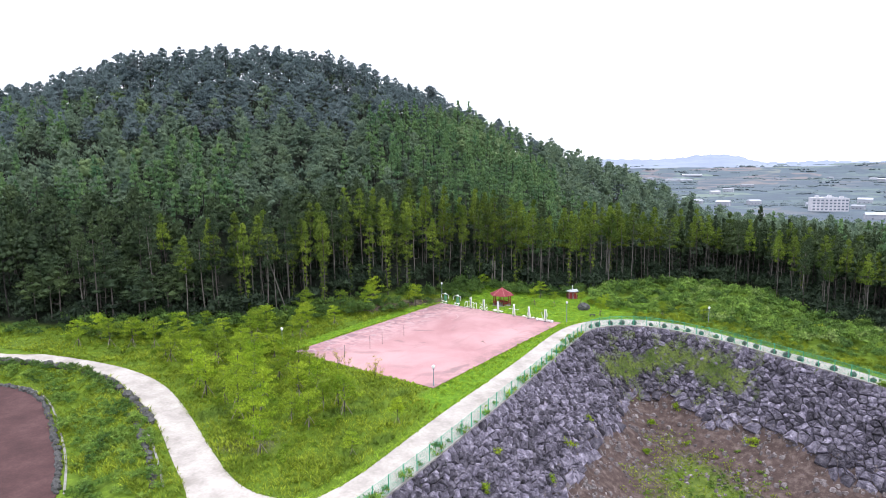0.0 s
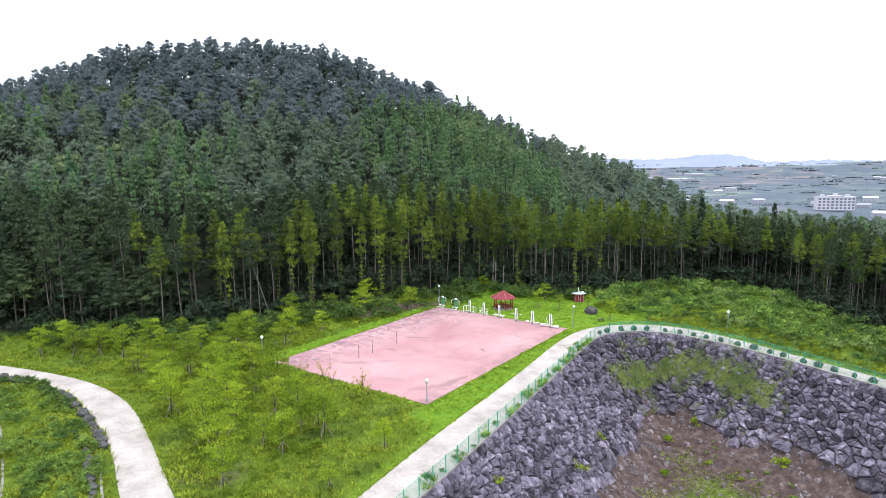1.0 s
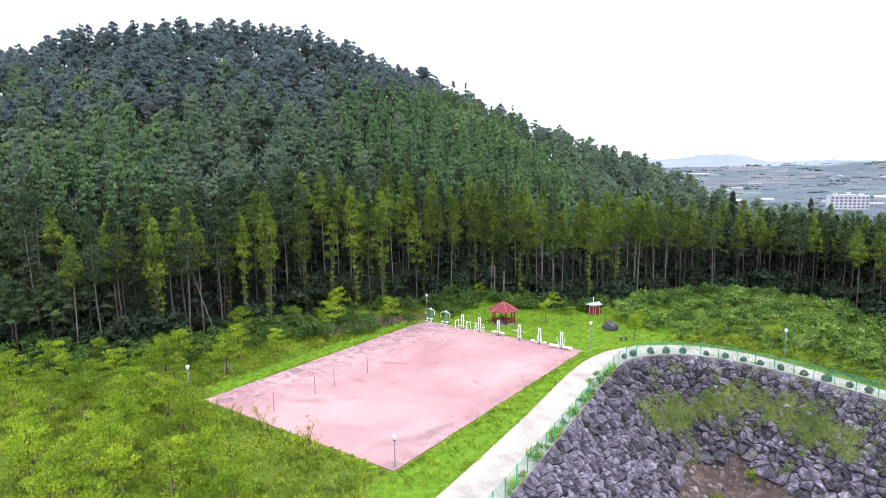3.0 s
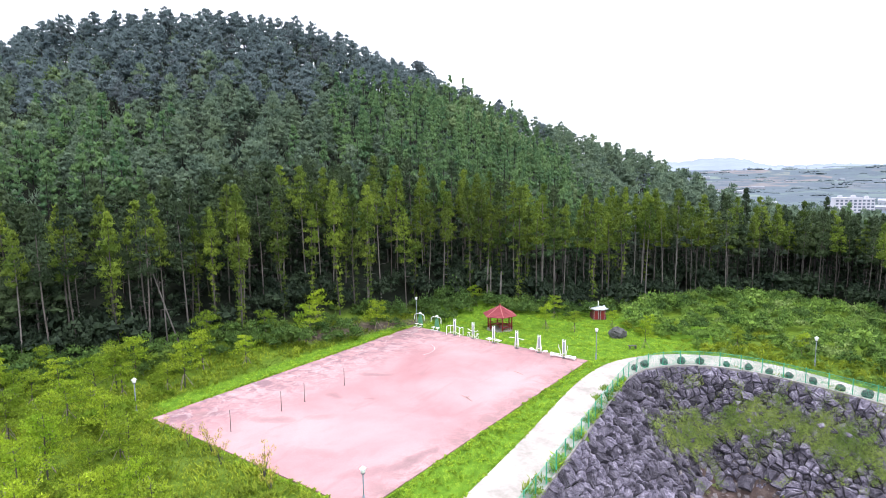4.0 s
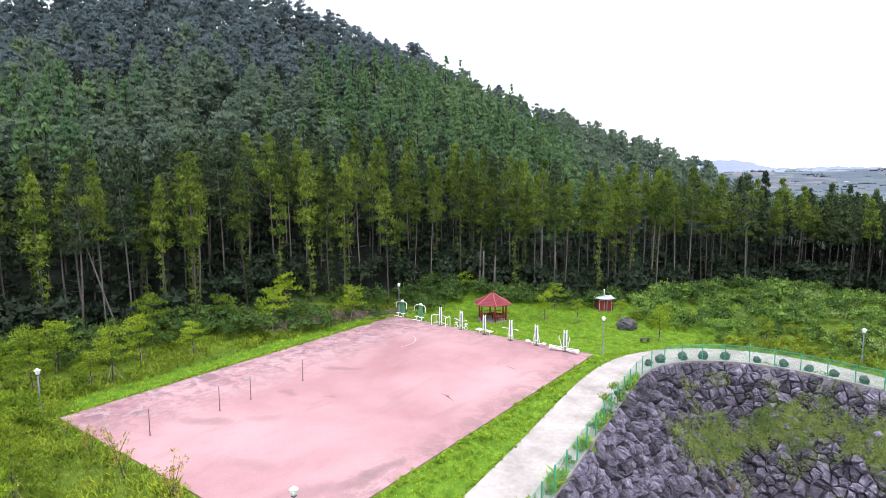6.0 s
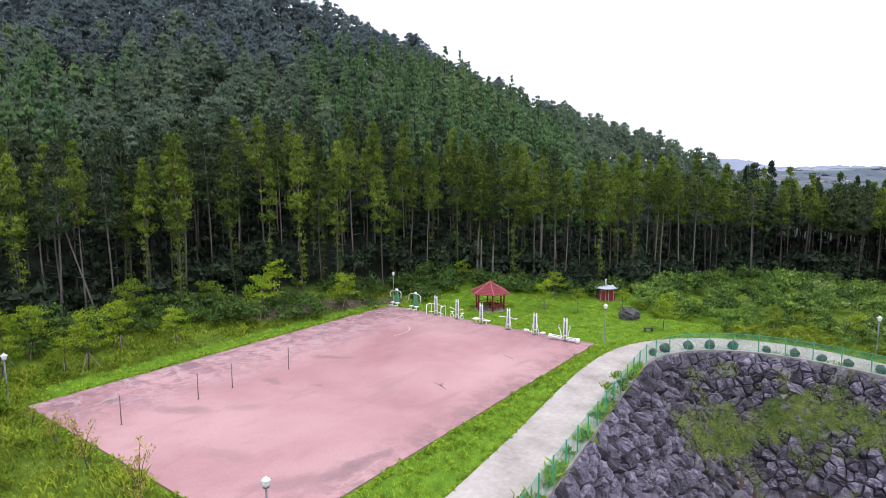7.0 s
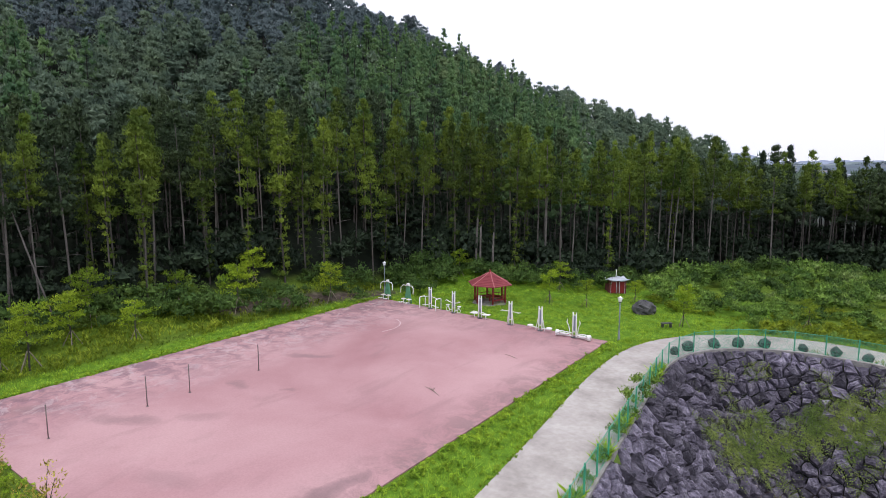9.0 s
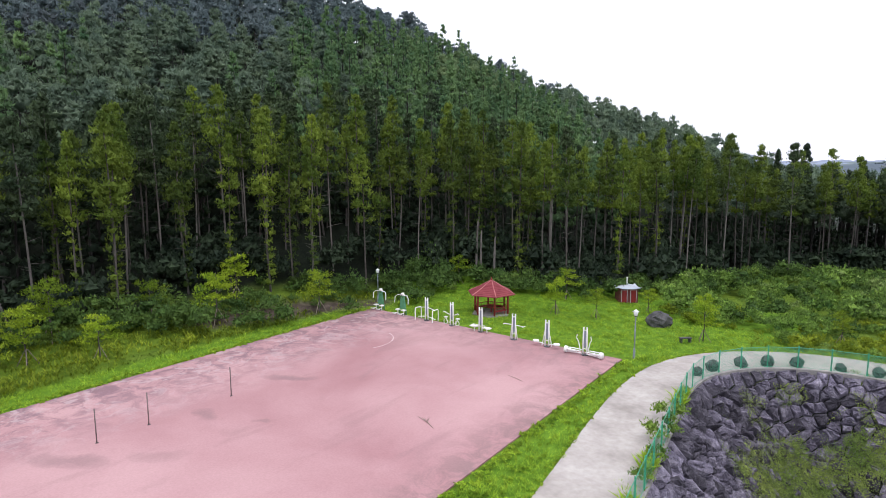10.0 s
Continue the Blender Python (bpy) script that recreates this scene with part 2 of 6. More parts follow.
def height(P):
    P = np.atleast_2d(np.asarray(P, float))
    x, y = P.T
    z = np.interp(canopy(P), (13, 18, 26, 90), (0, 1.5, 12, 76))
    x0, x1, y0, y1 = COURT
    off = np.hypot(np.maximum(0, np.maximum(x0 - 2 - x, x - x1 - 3)), np.maximum(0, np.maximum(y0 - 10 - y, y - y1 - 4)))
    z *= smooth(off / 12)
    far = np.hypot(x, y)
    rough = smooth((far - 90) / 150)
    z += 0.9 * fbm(x, y, 0.09) * rough
    # the plain falls towards the town and rises again to far hills
    down = np.interp(far, (0, 170, 330, 600, 1000, 1600, 2400, 3300, 4300, 9e4), (0, 0, -8, -18, -24, -16, 6, 44, 50, 50))
    z += down * smooth((x + 0.55 * y - 20) / 160)
    z += smooth((far - 900) / 1500) * 9 * fbm(x, y, 0.006)
    for cx, cy, h, w in ((-300, 2500, 14, 300), (-700, 2300, 16, 260), (200, 2700, 18, 350)):
        z += h * np.exp(-(((x - cx) / w) ** 2 + ((y - cy) / (w * 0.8)) ** 2))
    # low field beside the path
    db = np.where(inside(P, BROWN), 0, line_distance(P, np.vstack([BROWN, BROWN[:1]])))
    z -= 1.8 * (1 - smooth((db - 0.4) / 5.5))
    # the basin
    near = (far < 180)
    d = np.where(inside(P, BASIN), line_distance(P, np.vstack([BASIN, BASIN[:1]])), 0)
    z = np.where(near & (d > 0), -basin_depth(d) + 0.25 * fbm(x, y, 0.8) * smooth((d - 8) / 3), z)
    return z


def mesh_np(name, V, faces, mats, index=None, shade_smooth=False):
    """A mesh from arrays; faces: a list of integer arrays, each of one polygon size; index: material slots, array by array."""
    me = bpy.data.meshes.new(name)
    V = np.ascontiguousarray(V, np.float32)
    sizes = np.concatenate([np.full(len(f), f.shape[1], np.int32) for f in faces])
    loops = np.concatenate([f.ravel() for f in faces]).astype(np.int32)
    me.vertices.add(len(V))
    me.vertices.foreach_set("co", V.ravel())
    me.loops.add(len(loops))
    me.loops.foreach_set("vertex_index", loops)
    me.polygons.add(len(sizes))
    me.polygons.foreach_set("loop_start", np.r_[0, np.cumsum(sizes)[:-1]].astype(np.int32))
    me.polygons.foreach_set("loop_total", sizes)
    if index is not None:
        me.polygons.foreach_set("material_index", np.concatenate([np.full(len(f), i, np.int32) for f, i in zip(faces, index)]))
    me.polygons.foreach_set("use_smooth", np.full(len(sizes), shade_smooth))
    for m in mats:
        me.materials.append(m)
    me.update(calc_edges=True)
    return me


def grid_lines(lo, hi, step, far, grow):
    mid = list(np.arange(lo, hi + step / 2, step))
    s, v = step, mid[-1]
    up = []
    while v < far:
        s = min(s * grow, 140)
        v += s
        up.append(v)
    s, v = step, mid[0]
    dn = []
    while v > -far:
        s = min(s * grow, 140)
        v -= s
        dn.append(v)
    return np.array(dn[::-1] + mid + up)


def ground_material():
    """Soil and green plant cover, stony earth in the basin, floor darkened for shade under trees and stones,
    haze-tinted fields far away: all by place, with noise.
    """
    m, nt, p, out = blank("ground_cover")
    pos = nt.nodes.new("ShaderNodeNewGeometry").outputs["Position"]
    n1, n2, n3 = noise_out(nt, 0.12, 5), noise_out(nt, 1.1, 5, 0.65), noise_out(nt, 7, 4, 0.65)
    green = ramp_nodes(nt, n2, [(0.3, (0.056, 0.1, 0.01)), (0.5, (0.092, 0.152, 0.014)), (0.72, (0.148, 0.218, 0.024))])
    green = mix_col(nt, ramp_nodes(nt, n1, [(0.5, (0, 0, 0)), (0.75, (0.5, 0.5, 0.5))]), green, (0.1, 0.15, 0.035))
    at = nt.nodes.new("ShaderNodeAttribute")
    at.attribute_name = "cover"
    sep = nt.nodes.new("ShaderNodeSeparateColor")
    nt.links.new(at.outputs["Color"], sep.inputs[0])
    earth = ramp_nodes(nt, n2, [(0.25, (0.036, 0.025, 0.022)), (0.5, (0.075, 0.054, 0.049)), (0.75, (0.155, 0.122, 0.112))])
    # near-black floor: shade under trees and in stone gaps is put into it
    shaded_floor = ramp_nodes(nt, n2, [(0.3, (0.008, 0.011, 0.008)), (0.7, (0.018, 0.024, 0.015))])
    fields = nt.nodes.new("ShaderNodeTexVoronoi")
    fields.inputs["Scale"].default_value = 0.009
    sx = nt.nodes.new("ShaderNodeMapping")
    sx.inputs["Scale"].default_value = (1, 0.45, 1)
    sx.inputs["Rotation"].default_value = (0, 0, 0.3)
    nt.links.new(pos, sx.inputs[0])
    nt.links.new(sx.outputs[0], fields.inputs["Vector"])
    fsep = nt.nodes.new("ShaderNodeSeparateColor")
    nt.links.new(fields.outputs["Color"], fsep.inputs[0])
    # far fields and woods: distance haze is put into these blue-grey colours
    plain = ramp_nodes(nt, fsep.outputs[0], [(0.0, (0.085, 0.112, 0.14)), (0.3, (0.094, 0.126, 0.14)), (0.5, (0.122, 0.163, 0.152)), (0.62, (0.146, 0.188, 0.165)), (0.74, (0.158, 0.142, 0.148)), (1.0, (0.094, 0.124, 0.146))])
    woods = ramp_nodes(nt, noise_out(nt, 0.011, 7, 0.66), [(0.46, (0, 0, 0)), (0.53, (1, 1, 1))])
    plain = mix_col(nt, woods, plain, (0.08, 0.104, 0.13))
    lush = ramp_nodes(nt, n2, [(0.3, (0.062, 0.132, 0.01)), (0.5, (0.095, 0.192, 0.014)), (0.72, (0.142, 0.262, 0.024))])
    col = mix_col(nt, sep.outputs[0], mix_col(nt, at.outputs["Alpha"], green, lush), earth)
    col = mix_col(nt, sep.outputs[1], col, shaded_floor)
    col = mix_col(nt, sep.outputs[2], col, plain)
    shade = ramp_nodes(nt, n3, [(0.25, (0.7,) * 3), (0.75, (1.25,) * 3)])
    col = mix_col(nt, 1.0, col, shade, "MULTIPLY")
    nt.links.new(col, p.inputs["Base Color"])
    p.inputs["Roughness"].default_value, p.inputs["Specular IOR Level"].default_value = 0.95, 0.1
    b = nt.nodes.new("ShaderNodeBump")
    b.inputs["Strength"].default_value, b.inputs["Distance"].default_value = 0.6, 0.08
    nt.links.new(n3, b.inputs["Height"])
    nt.links.new(b.outputs[0], p.inputs["Normal"])
    return m


FOREST = np.array([(-330, 10), (-150, 24), (-125, 32), (-109, 40.5), (-98, 48), (-88, 58), (-81, 69), (-77, 83), (-74, 94), (-70, 104), (-62, 112), (-52, 114.5), (-46, 124), (-40, 138), (-26, 148), (-14, 144),
                   (-7, 128), (-1, 119), (8, 116), (20, 110), (60, 92), (150, 60), (420, 60), (420, 560), (-330, 560)], float)


def build_ground():
    gx, gy = grid_lines(-125, 45, 1.3, 4700, 1.15), grid_lines(15, 165, 1.3, 4700, 1.15)
    X, Y = np.meshgrid(gx, gy)
    P = np.c_[X.ravel(), Y.ravel()]
    Z = height(P)
    nx, ny = len(gx), len(gy)
    i = (np.arange(ny - 1)[:, None] * nx + np.arange(nx - 1)).ravel()
    me = mesh_np("ground", np.c_[P, Z], [np.c_[i, i + 1, i + nx + 1, i + nx]], [ground_material()], shade_smooth=True)
    far = np.hypot(*P.T)
    db = np.where(inside(P, BASIN), line_distance(P, np.vstack([BASIN, BASIN[:1]])), 0)
    wob = 1.6 * fbm(P[:, 0], P[:, 1], 0.45)
    earth = np.where(far < 180, (db > 0.1) * (1 - 0.75 * smooth((db + wob * 2 - 13.5) / 4)), 0)
    bank = np.array([(-68.5, 99.5), (-70.8, 95), (-73.0, 89), (-74.2, 83)], float)
    earth = np.maximum(earth, 0.95 * smooth(1.5 - (line_distance(P, bank) + wob * 0.4) / 1.7))
    bare = np.array([(-47.5, 34.5), (-45.5, 36)], float)
    earth = np.maximum(earth, 0.7 * smooth(1.3 - (line_distance(P, bare) + wob) / 2.2))
    # mask of the shade-coloured floor: below the stones and within the forest
    shaded_floor = np.maximum((db > 0.1) * (db < 6.4) * (far < 180), inside(P, FOREST) * smooth(line_distance(P, FOREST) / 3) * (far < 480))
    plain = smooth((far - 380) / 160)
    x, y = P.T
    lawn = ((x > -40.4) & (x < -32) & (y > 52) & (y < 110)) | ((y > 96) & (y < 120) & (x > -70) & (x < -30)) | ((x > -70) & (x < -66) & (y > 58) & (y < 100))
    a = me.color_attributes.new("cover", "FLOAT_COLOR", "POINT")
    a.data.foreach_set("color", np.c_[earth, shaded_floor, plain, lawn].astype(np.float32).ravel())
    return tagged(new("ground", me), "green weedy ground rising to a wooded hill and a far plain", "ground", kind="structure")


def strip(name, A, B, n, top, thick, mat):
    """A slab between two lines."""
    a, b = resample(A, n), resample(B, n)
    za, zb = np.full(n, top), np.full(n, top)
    V = np.vstack([np.c_[a, za], np.c_[b, zb], np.c_[a, za - thick], np.c_[b, zb - thick]])
    i = np.arange(n - 1)
    q = np.vstack([np.c_[i, i + n, i + n + 1, i + 1], np.c_[i, i + 1, i + 2 * n + 1, i + 2 * n], np.c_[i + n + 1, i + n, i + 3 * n, i + 3 * n + 1]])
    ends = np.array([[0, 2 * n, 3 * n, n], [n - 1, 2 * n - 1, 4 * n - 1, 3 * n - 1]])
    me = mesh_np(name, V, [q, ends], [mat])
    return new(name, me)


def offset(line, d):
    """The line moved sideways to its right by d."""
    t = np.gradient(line, axis=0)
    t /= np.hypot(*t.T)[:, None]
    return line + d * np.c_[t[:, 1], -t[:, 0]]


build_ground()
tagged(strip("path", FIELD_EDGE, offset(WALL_TOP, -0.15), 160, 0.07, 0.25, M_CONCRETE), "pale concrete path curving round the basin", "path", kind="structure")
tagged(strip("path", LEFT_UP, LEFT_LOW, 90, 0.062, 0.25, M_CONCRETE), "pale concrete path winding through the grass", "path", kind="structure")
tagged(strip("trim", offset(WALL_TOP, -0.14), offset(WALL_TOP, 0.1), 160, 0.12, 0.8, M_KERB), "grey concrete coping on the revetment", "kerb", kind="structure")


def court_material():
    """Faded pink acrylic with grey stains, pale scuffs, a dirty border and an old painted arc."""
    m, nt, p, out = blank("pink_court")
    pos = nt.nodes.new("ShaderNodeNewGeometry").outputs["Position"]
    big, fine = noise_out(nt, 0.1, 4, 0.55, distort=0.4), noise_out(nt, 9, 3)
    col = ramp_nodes(nt, big, [(0.32, (0.32, 0.172, 0.18)), (0.5, (0.38, 0.222, 0.228)), (0.68, (0.43, 0.268, 0.27))])
    mp = nt.nodes.new("ShaderNodeMapping")
    mp.inputs["Scale"].default_value = (0.55, 0.16, 1)
    mp.inputs["Rotation"].default_value = (0, 0, 0.75)
    nt.links.new(pos, mp.inputs[0])
    st = ramp_nodes(nt, noise_out(nt, 0.8, 5, 0.62, mp.outputs[0], 0.6), [(0.55, (0, 0, 0)), (0.68, (0.3, 0.3, 0.3))])
    col = mix_col(nt, st, col, (0.22, 0.14, 0.145))
    # old puddle stains: x, y, length, width, turn
    wob = nt.nodes.new("ShaderNodeVectorMath")
    wob.operation = "MULTIPLY_ADD"
    wn = nt.nodes.new("ShaderNodeTexNoise")
    wn.inputs["Scale"].default_value, wn.inputs["Detail"].default_value = 0.6, 4
    nt.links.new(pos, wn.inputs["Vector"])
    nt.links.new(wn.outputs["Color"], wob.inputs[0])
    wob.inputs[1].default_value = (1.9, 1.9, 0)
    nt.links.new(pos, wob.inputs[2])
    for x, y, la, lb, turn, dark in ((-57.3, 78.4, 2.2, 0.65, 0.5, 0.6), (-56.7, 71.2, 1.1, 0.8, 0.2, 0.5), (-56.9, 64.0, 2.4, 0.9, 0.4, 0.5), (-52.8, 72.8, 0.6, 0.45, 0, 0.45), (-53.8, 67.0, 1.6, 0.7, 0.6, 0.3),
                                     (-41.6, 65.5, 3.2, 0.8, 1.45, 0.65), (-43.0, 62.0, 2.6, 1.0, 0.9, 0.45), (-48.5, 62.0, 2.2, 0.8, 0.3, 0.3), (-65.0, 92.5, 2.6, 1.3, 0.3, 0.5), (-62.8, 61.5, 2.0, 0.8, 0.5, 0.4)):
        sm = nt.nodes.new("ShaderNodeMapping")
        sm.vector_type = "TEXTURE"
        sm.inputs["Location"].default_value, sm.inputs["Rotation"].default_value, sm.inputs["Scale"].default_value = (x + 0.95, y + 0.95, 0.08), (0, 0, turn), (la, lb, 1)
        nt.links.new(wob.outputs[0], sm.inputs[0])
        ln = nt.nodes.new("ShaderNodeVectorMath")
        ln.operation = "LENGTH"
        nt.links.new(sm.outputs[0], ln.inputs[0])
        spot = ramp_nodes(nt, ln.outputs["Value"], [(0.35, (dark,) * 3), (0.8, (dark * 0.45,) * 3), (1.0, (0, 0, 0))])
        col = mix_col(nt, spot, col, (0.19, 0.125, 0.13))
    sep = nt.nodes.new("ShaderNodeSeparateXYZ")
    nt.links.new(pos, sep.inputs[0])

    def edge_band(axis, start, end):
        r = nt.nodes.new("ShaderNodeMapRange")
        r.inputs[1].default_value, r.inputs[2].default_value = start, end
        nt.links.new(sep.outputs[axis], r.inputs[0])
        return r.outputs[0]

    def times(a, b):
        t = nt.nodes.new("ShaderNodeMath")
        t.operation = "MULTIPLY"
        for s, v in ((t.inputs[0], a), (t.inputs[1], b)):
            if isinstance(v, (int, float)):
                s.default_value = v
            else:
                nt.links.new(v, s)
        return t.outputs[0]

    streak = ramp_nodes(nt, noise_out(nt, 0.7, 6, 0.68, distort=0.8), [(0.42, (0, 0, 0)), (0.6, (1, 1, 1))])
    pale = ramp_nodes(nt, noise_out(nt, 0.55, 6, 0.7, distort=1.2), [(0.52, (0, 0, 0)), (0.6, (1, 1, 1))])
    left = edge_band(0, -57.5, -64.5)
    col = mix_col(nt, times(times(left, streak), 0.75), col, (0.16, 0.1, 0.122))
    col = mix_col(nt, times(times(left, pale), 0.5), col, (0.45, 0.37, 0.37))
    back = edge_band(1, 90.0, 96.0)
    col = mix_col(nt, times(times(back, streak), 0.5), col, (0.18, 0.125, 0.13))
    right = edge_band(0, -43.5, -40.2)
    col = mix_col(nt, times(times(right, streak), 0.6), col, (0.16, 0.115, 0.112))
    shade = ramp_nodes(nt, fine, [(0.3, (0.94,) * 3), (0.7, (1.05,) * 3)])
    col = mix_col(nt, 1.0, col, shade, "MULTIPLY")
    nt.links.new(col, p.inputs["Base Color"])
    p.inputs["Roughness"].default_value = 0.75
    p.inputs["Specular IOR Level"].default_value = 0.12
    b = nt.nodes.new("ShaderNodeBump")
    b.inputs["Strength"].default_value, b.inputs["Distance"].default_value = 0.15, 0.01
    nt.links.new(fine, b.inputs["Height"])
    nt.links.new(b.outputs[0], p.inputs["Normal"])
    return m


def box_arrays(x0, x1, y0, y1, z0, z1):
    V = np.array([(x, y, z) for z in (z0, z1) for x, y in ((x0, y0), (x1, y0), (x1, y1), (x0, y1))], float)
    F = np.array([(0, 3, 2, 1), (4, 5, 6, 7), (0, 1, 5, 4), (1, 2, 6, 5), (2, 3, 7, 6), (3, 0, 4, 7)])
    return V, F


V, F = box_arrays(*COURT, -0.2, 0.08)
V[:, :2] = np.tile([(-66.3, 58.05), (-40.0, 57.9), (-40.1, 95.9), (-67.2, 97.2)], (2, 1))
tagged(new("sports_court", mesh_np("sports_court", V, [F], [court_material()])), "faded pink sports court surface with dark stains", "court", kind="structure")

M_BROWN = surface("brown_clay", [(0.3, (0.045, 0.022, 0.022)), (0.5, (0.062, 0.03, 0.03)), (0.7, (0.085, 0.045, 0.044))], 0.35, 5, 0.18, 0.95, bump=0.3)
n = len(BROWN)
V = np.vstack([np.c_[BROWN, np.full(n, -1.72)], np.c_[BROWN, np.full(n, -2.2)]])
i = np.arange(n)
me = mesh_np("clay_field", V, [np.arange(n)[None, :], np.c_[i, (i + 1) % n, (i + 1) % n + n, i + n]], [M_BROWN])
tagged(new("clay_field", me), "dark red-brown clay sports field below the path", "field", kind="structure")

# ---- foliage ----
rng = np.random.default_rng(7)


def unit(v):
    return v / np.maximum(1e-9, np.linalg.norm(v, axis=-1, keepdims=True))


def blades(C, N, size, aspect, g, droop=0.2):
    """One bent lozenge leaf for each centre, facing roughly along its normal."""
    n = len(C)
    t = unit(np.cross(N, g.normal(size=(n, 3))))
    b = np.cross(N, t)
    s = (size * g.uniform(0.65, 1.35, n))[:, None]
    V = np.empty((n, 4, 3))
    V[:, 0], V[:, 2] = C + t * s * 0.5 - N * s * droop * 0.5, C - t * s * 0.5 - N * s * droop * 0.5
    V[:, 1], V[:, 3] = C + b * s * aspect * 0.5 + N * s * droop * 0.3, C - b * s * aspect * 0.5 + N * s * droop * 0.3
    return V.reshape(-1, 3), np.arange(4 * n).reshape(n, 4)


def needles(C, N, out, size, aspect, g):
    """One thin pointed spray for each centre, growing outwards."""
    n = len(C)
    t = unit(0.75 * out + np.array((0, 0, 0.3)) + 0.62 * g.normal(size=(n, 3)))
    b = unit(np.cross(N, t))
    s = (size * g.uniform(0.6, 1.4, n))[:, None]
    V = np.empty((n, 3, 3))
    V[:, 0], V[:, 1], V[:, 2] = C - t * s * 0.35 + b * s * aspect * 0.5, C - t * s * 0.35 - b * s * aspect * 0.5, C + t * s * 0.65
    return V.reshape(-1, 3), np.arange(3 * n).reshape(n, 3)


def sprays(centres, radii, flat, per, size, aspect, g, heart, inner=0.45):
    """Conifer foliage: dense tufts of needles on the upper shells of many small blobs."""
    k = len(centres)
    d = g.normal(size=(k, per, 3))
    d[..., 2] = abs(d[..., 2]) - 0.45
    d = unit(d)
    C = centres[:, None] + d * radii[:, None, None] * g.uniform(inner, 1.12, (k, per, 1)) * np.array((1, 1, flat))
    out = unit(C - np.array((0, 0, heart)))
    N = unit(0.6 * d + 0.7 * out + np.array((0, 0, 0.45)) + 0.3 * g.normal(size=d.shape))
    return needles(C.reshape(-1, 3), N.reshape(-1, 3), out.reshape(-1, 3), size, aspect, g)


BLOB_V = np.array([(0, 0, 1.0)] + [(math.sin(th) * math.cos(1.2566 * k + off), math.sin(th) * math.sin(1.2566 * k + off), math.cos(th)) for th, off in ((1.05, 0), (2.05, 0.63)) for k in range(5)] + [(0, 0, -1.0)])
BLOB_F = np.array([(0, 1 + k, 1 + (k + 1) % 5) for k in range(5)]
                  + [f for k in range(5) for f in ((1 + k, 6 + k, 1 + (k + 1) % 5), (1 + (k + 1) % 5, 6 + k, 6 + (k + 1) % 5))]
                  + [(11, 6 + (k + 1) % 5, 6 + k) for k in range(5)])


def hearts(centres, radii, flat, g, fill=0.54):
    """The lumpy solid inside of each tuft."""
    k = len(centres)
    V = centres[:, None] + BLOB_V * radii[:, None, None] * fill * g.uniform(0.72, 1.18, (k, len(BLOB_V), 1)) * np.array((1, 1, flat))
    return V.reshape(-1, 3), (BLOB_F[None] + (np.arange(k) * len(BLOB_V))[:, None, None]).reshape(-1, 3)


CORE_V = np.array([(1, 0, 0), (0, 1, 0), (-1, 0, 0), (0, -1, 0), (0, 0, 1), (0, 0, -1)], float)
CORE_F = np.array([(0, 1, 4), (1, 2, 4), (2, 3, 4), (3, 0, 4), (1, 0, 5), (2, 1, 5), (3, 2, 5), (0, 3, 5)])


def cores(centres, radii, flat, g, fill=0.6):
    """A small dense kernel inside each tuft of needles."""
    k = len(centres)
    V = centres[:, None] + CORE_V * radii[:, None, None] * fill * g.uniform(0.7, 1.2, (k, 6, 1)) * np.array((1, 1, flat))
    return V.reshape(-1, 3), (CORE_F[None] + (np.arange(k) * 6)[:, None, None]).reshape(-1, 3)


def tube(points, radii, seg=6):
    """A tapered stem along points."""
    pts = np.array(points, float)
    V, F = [], []
    for k, (p, r) in enumerate(zip(pts, radii)):
        d = unit(pts[min(k + 1, len(pts) - 1)] - pts[max(k - 1, 0)])
        u = unit(np.cross(d, (0.31, 0.95, 0.1)))
        w = np.cross(d, u)
        a = np.arange(seg) * 2 * math.pi / seg
        V.append(p + r * (np.cos(a)[:, None] * u + np.sin(a)[:, None] * w))
    n = len(pts)
    for k in range(n - 1):
        for b in range(seg):
            F.append((k * seg + b, k * seg + (b + 1) % seg, (k + 1) * seg + (b + 1) % seg, (k + 1) * seg + b))
    return np.vstack(V), np.array(F)


def join(pieces):
    V, F, o = [], [], 0
    for v, f in pieces:
        V.append(v)
        F.append(f + o)
        o += len(v)
    return np.vstack(V), np.vstack(F)


def stem(g, h, rad, top=0.85):
    lean = g.uniform(-0.35, 0.35, 2)
    return tube([(0, 0, -0.6), (lean[0], lean[1], h * 0.45), (0, 0, h * top)], (rad, rad * 0.75, rad * 0.25), 4)


def pine(g, h=14.0, w=2.6, pads=11, per=20, size=0.55, base=0.55, flat=0.62):
    """Hill pine: pads of needles on spreading branches, the highest in the middle, round a dense inside."""
    f = (np.arange(pads) + 0.4 * g.random(pads)) / pads
    reach = w * (1 - f ** 1.1) ** 0.85 * g.uniform(0.5, 0.9, pads)
    a = np.arange(pads) * 2.4 + g.uniform(-0.5, 0.5, pads)
    cs = np.c_[reach * np.cos(a), reach * np.sin(a), h * (base + (0.93 - base) * f) + g.uniform(-0.25, 0.25, pads)]
    rs = (0.4 + 0.27 * w * (1 - 0.7 * f)) * g.uniform(0.8, 1.2, pads)
    inner = hearts(np.array([(0, 0, h * (base + 0.14)), (0, 0, h * (base + 0.28))]), np.array([w * 0.56, w * 0.36]), 0.9, g)
    return sprays(cs, rs, flat, per, size, 0.4, g, h * base * 0.8, 0.55), join([inner, cores(cs, rs, flat, g, 0.62)]), stem(g, h, 0.15)


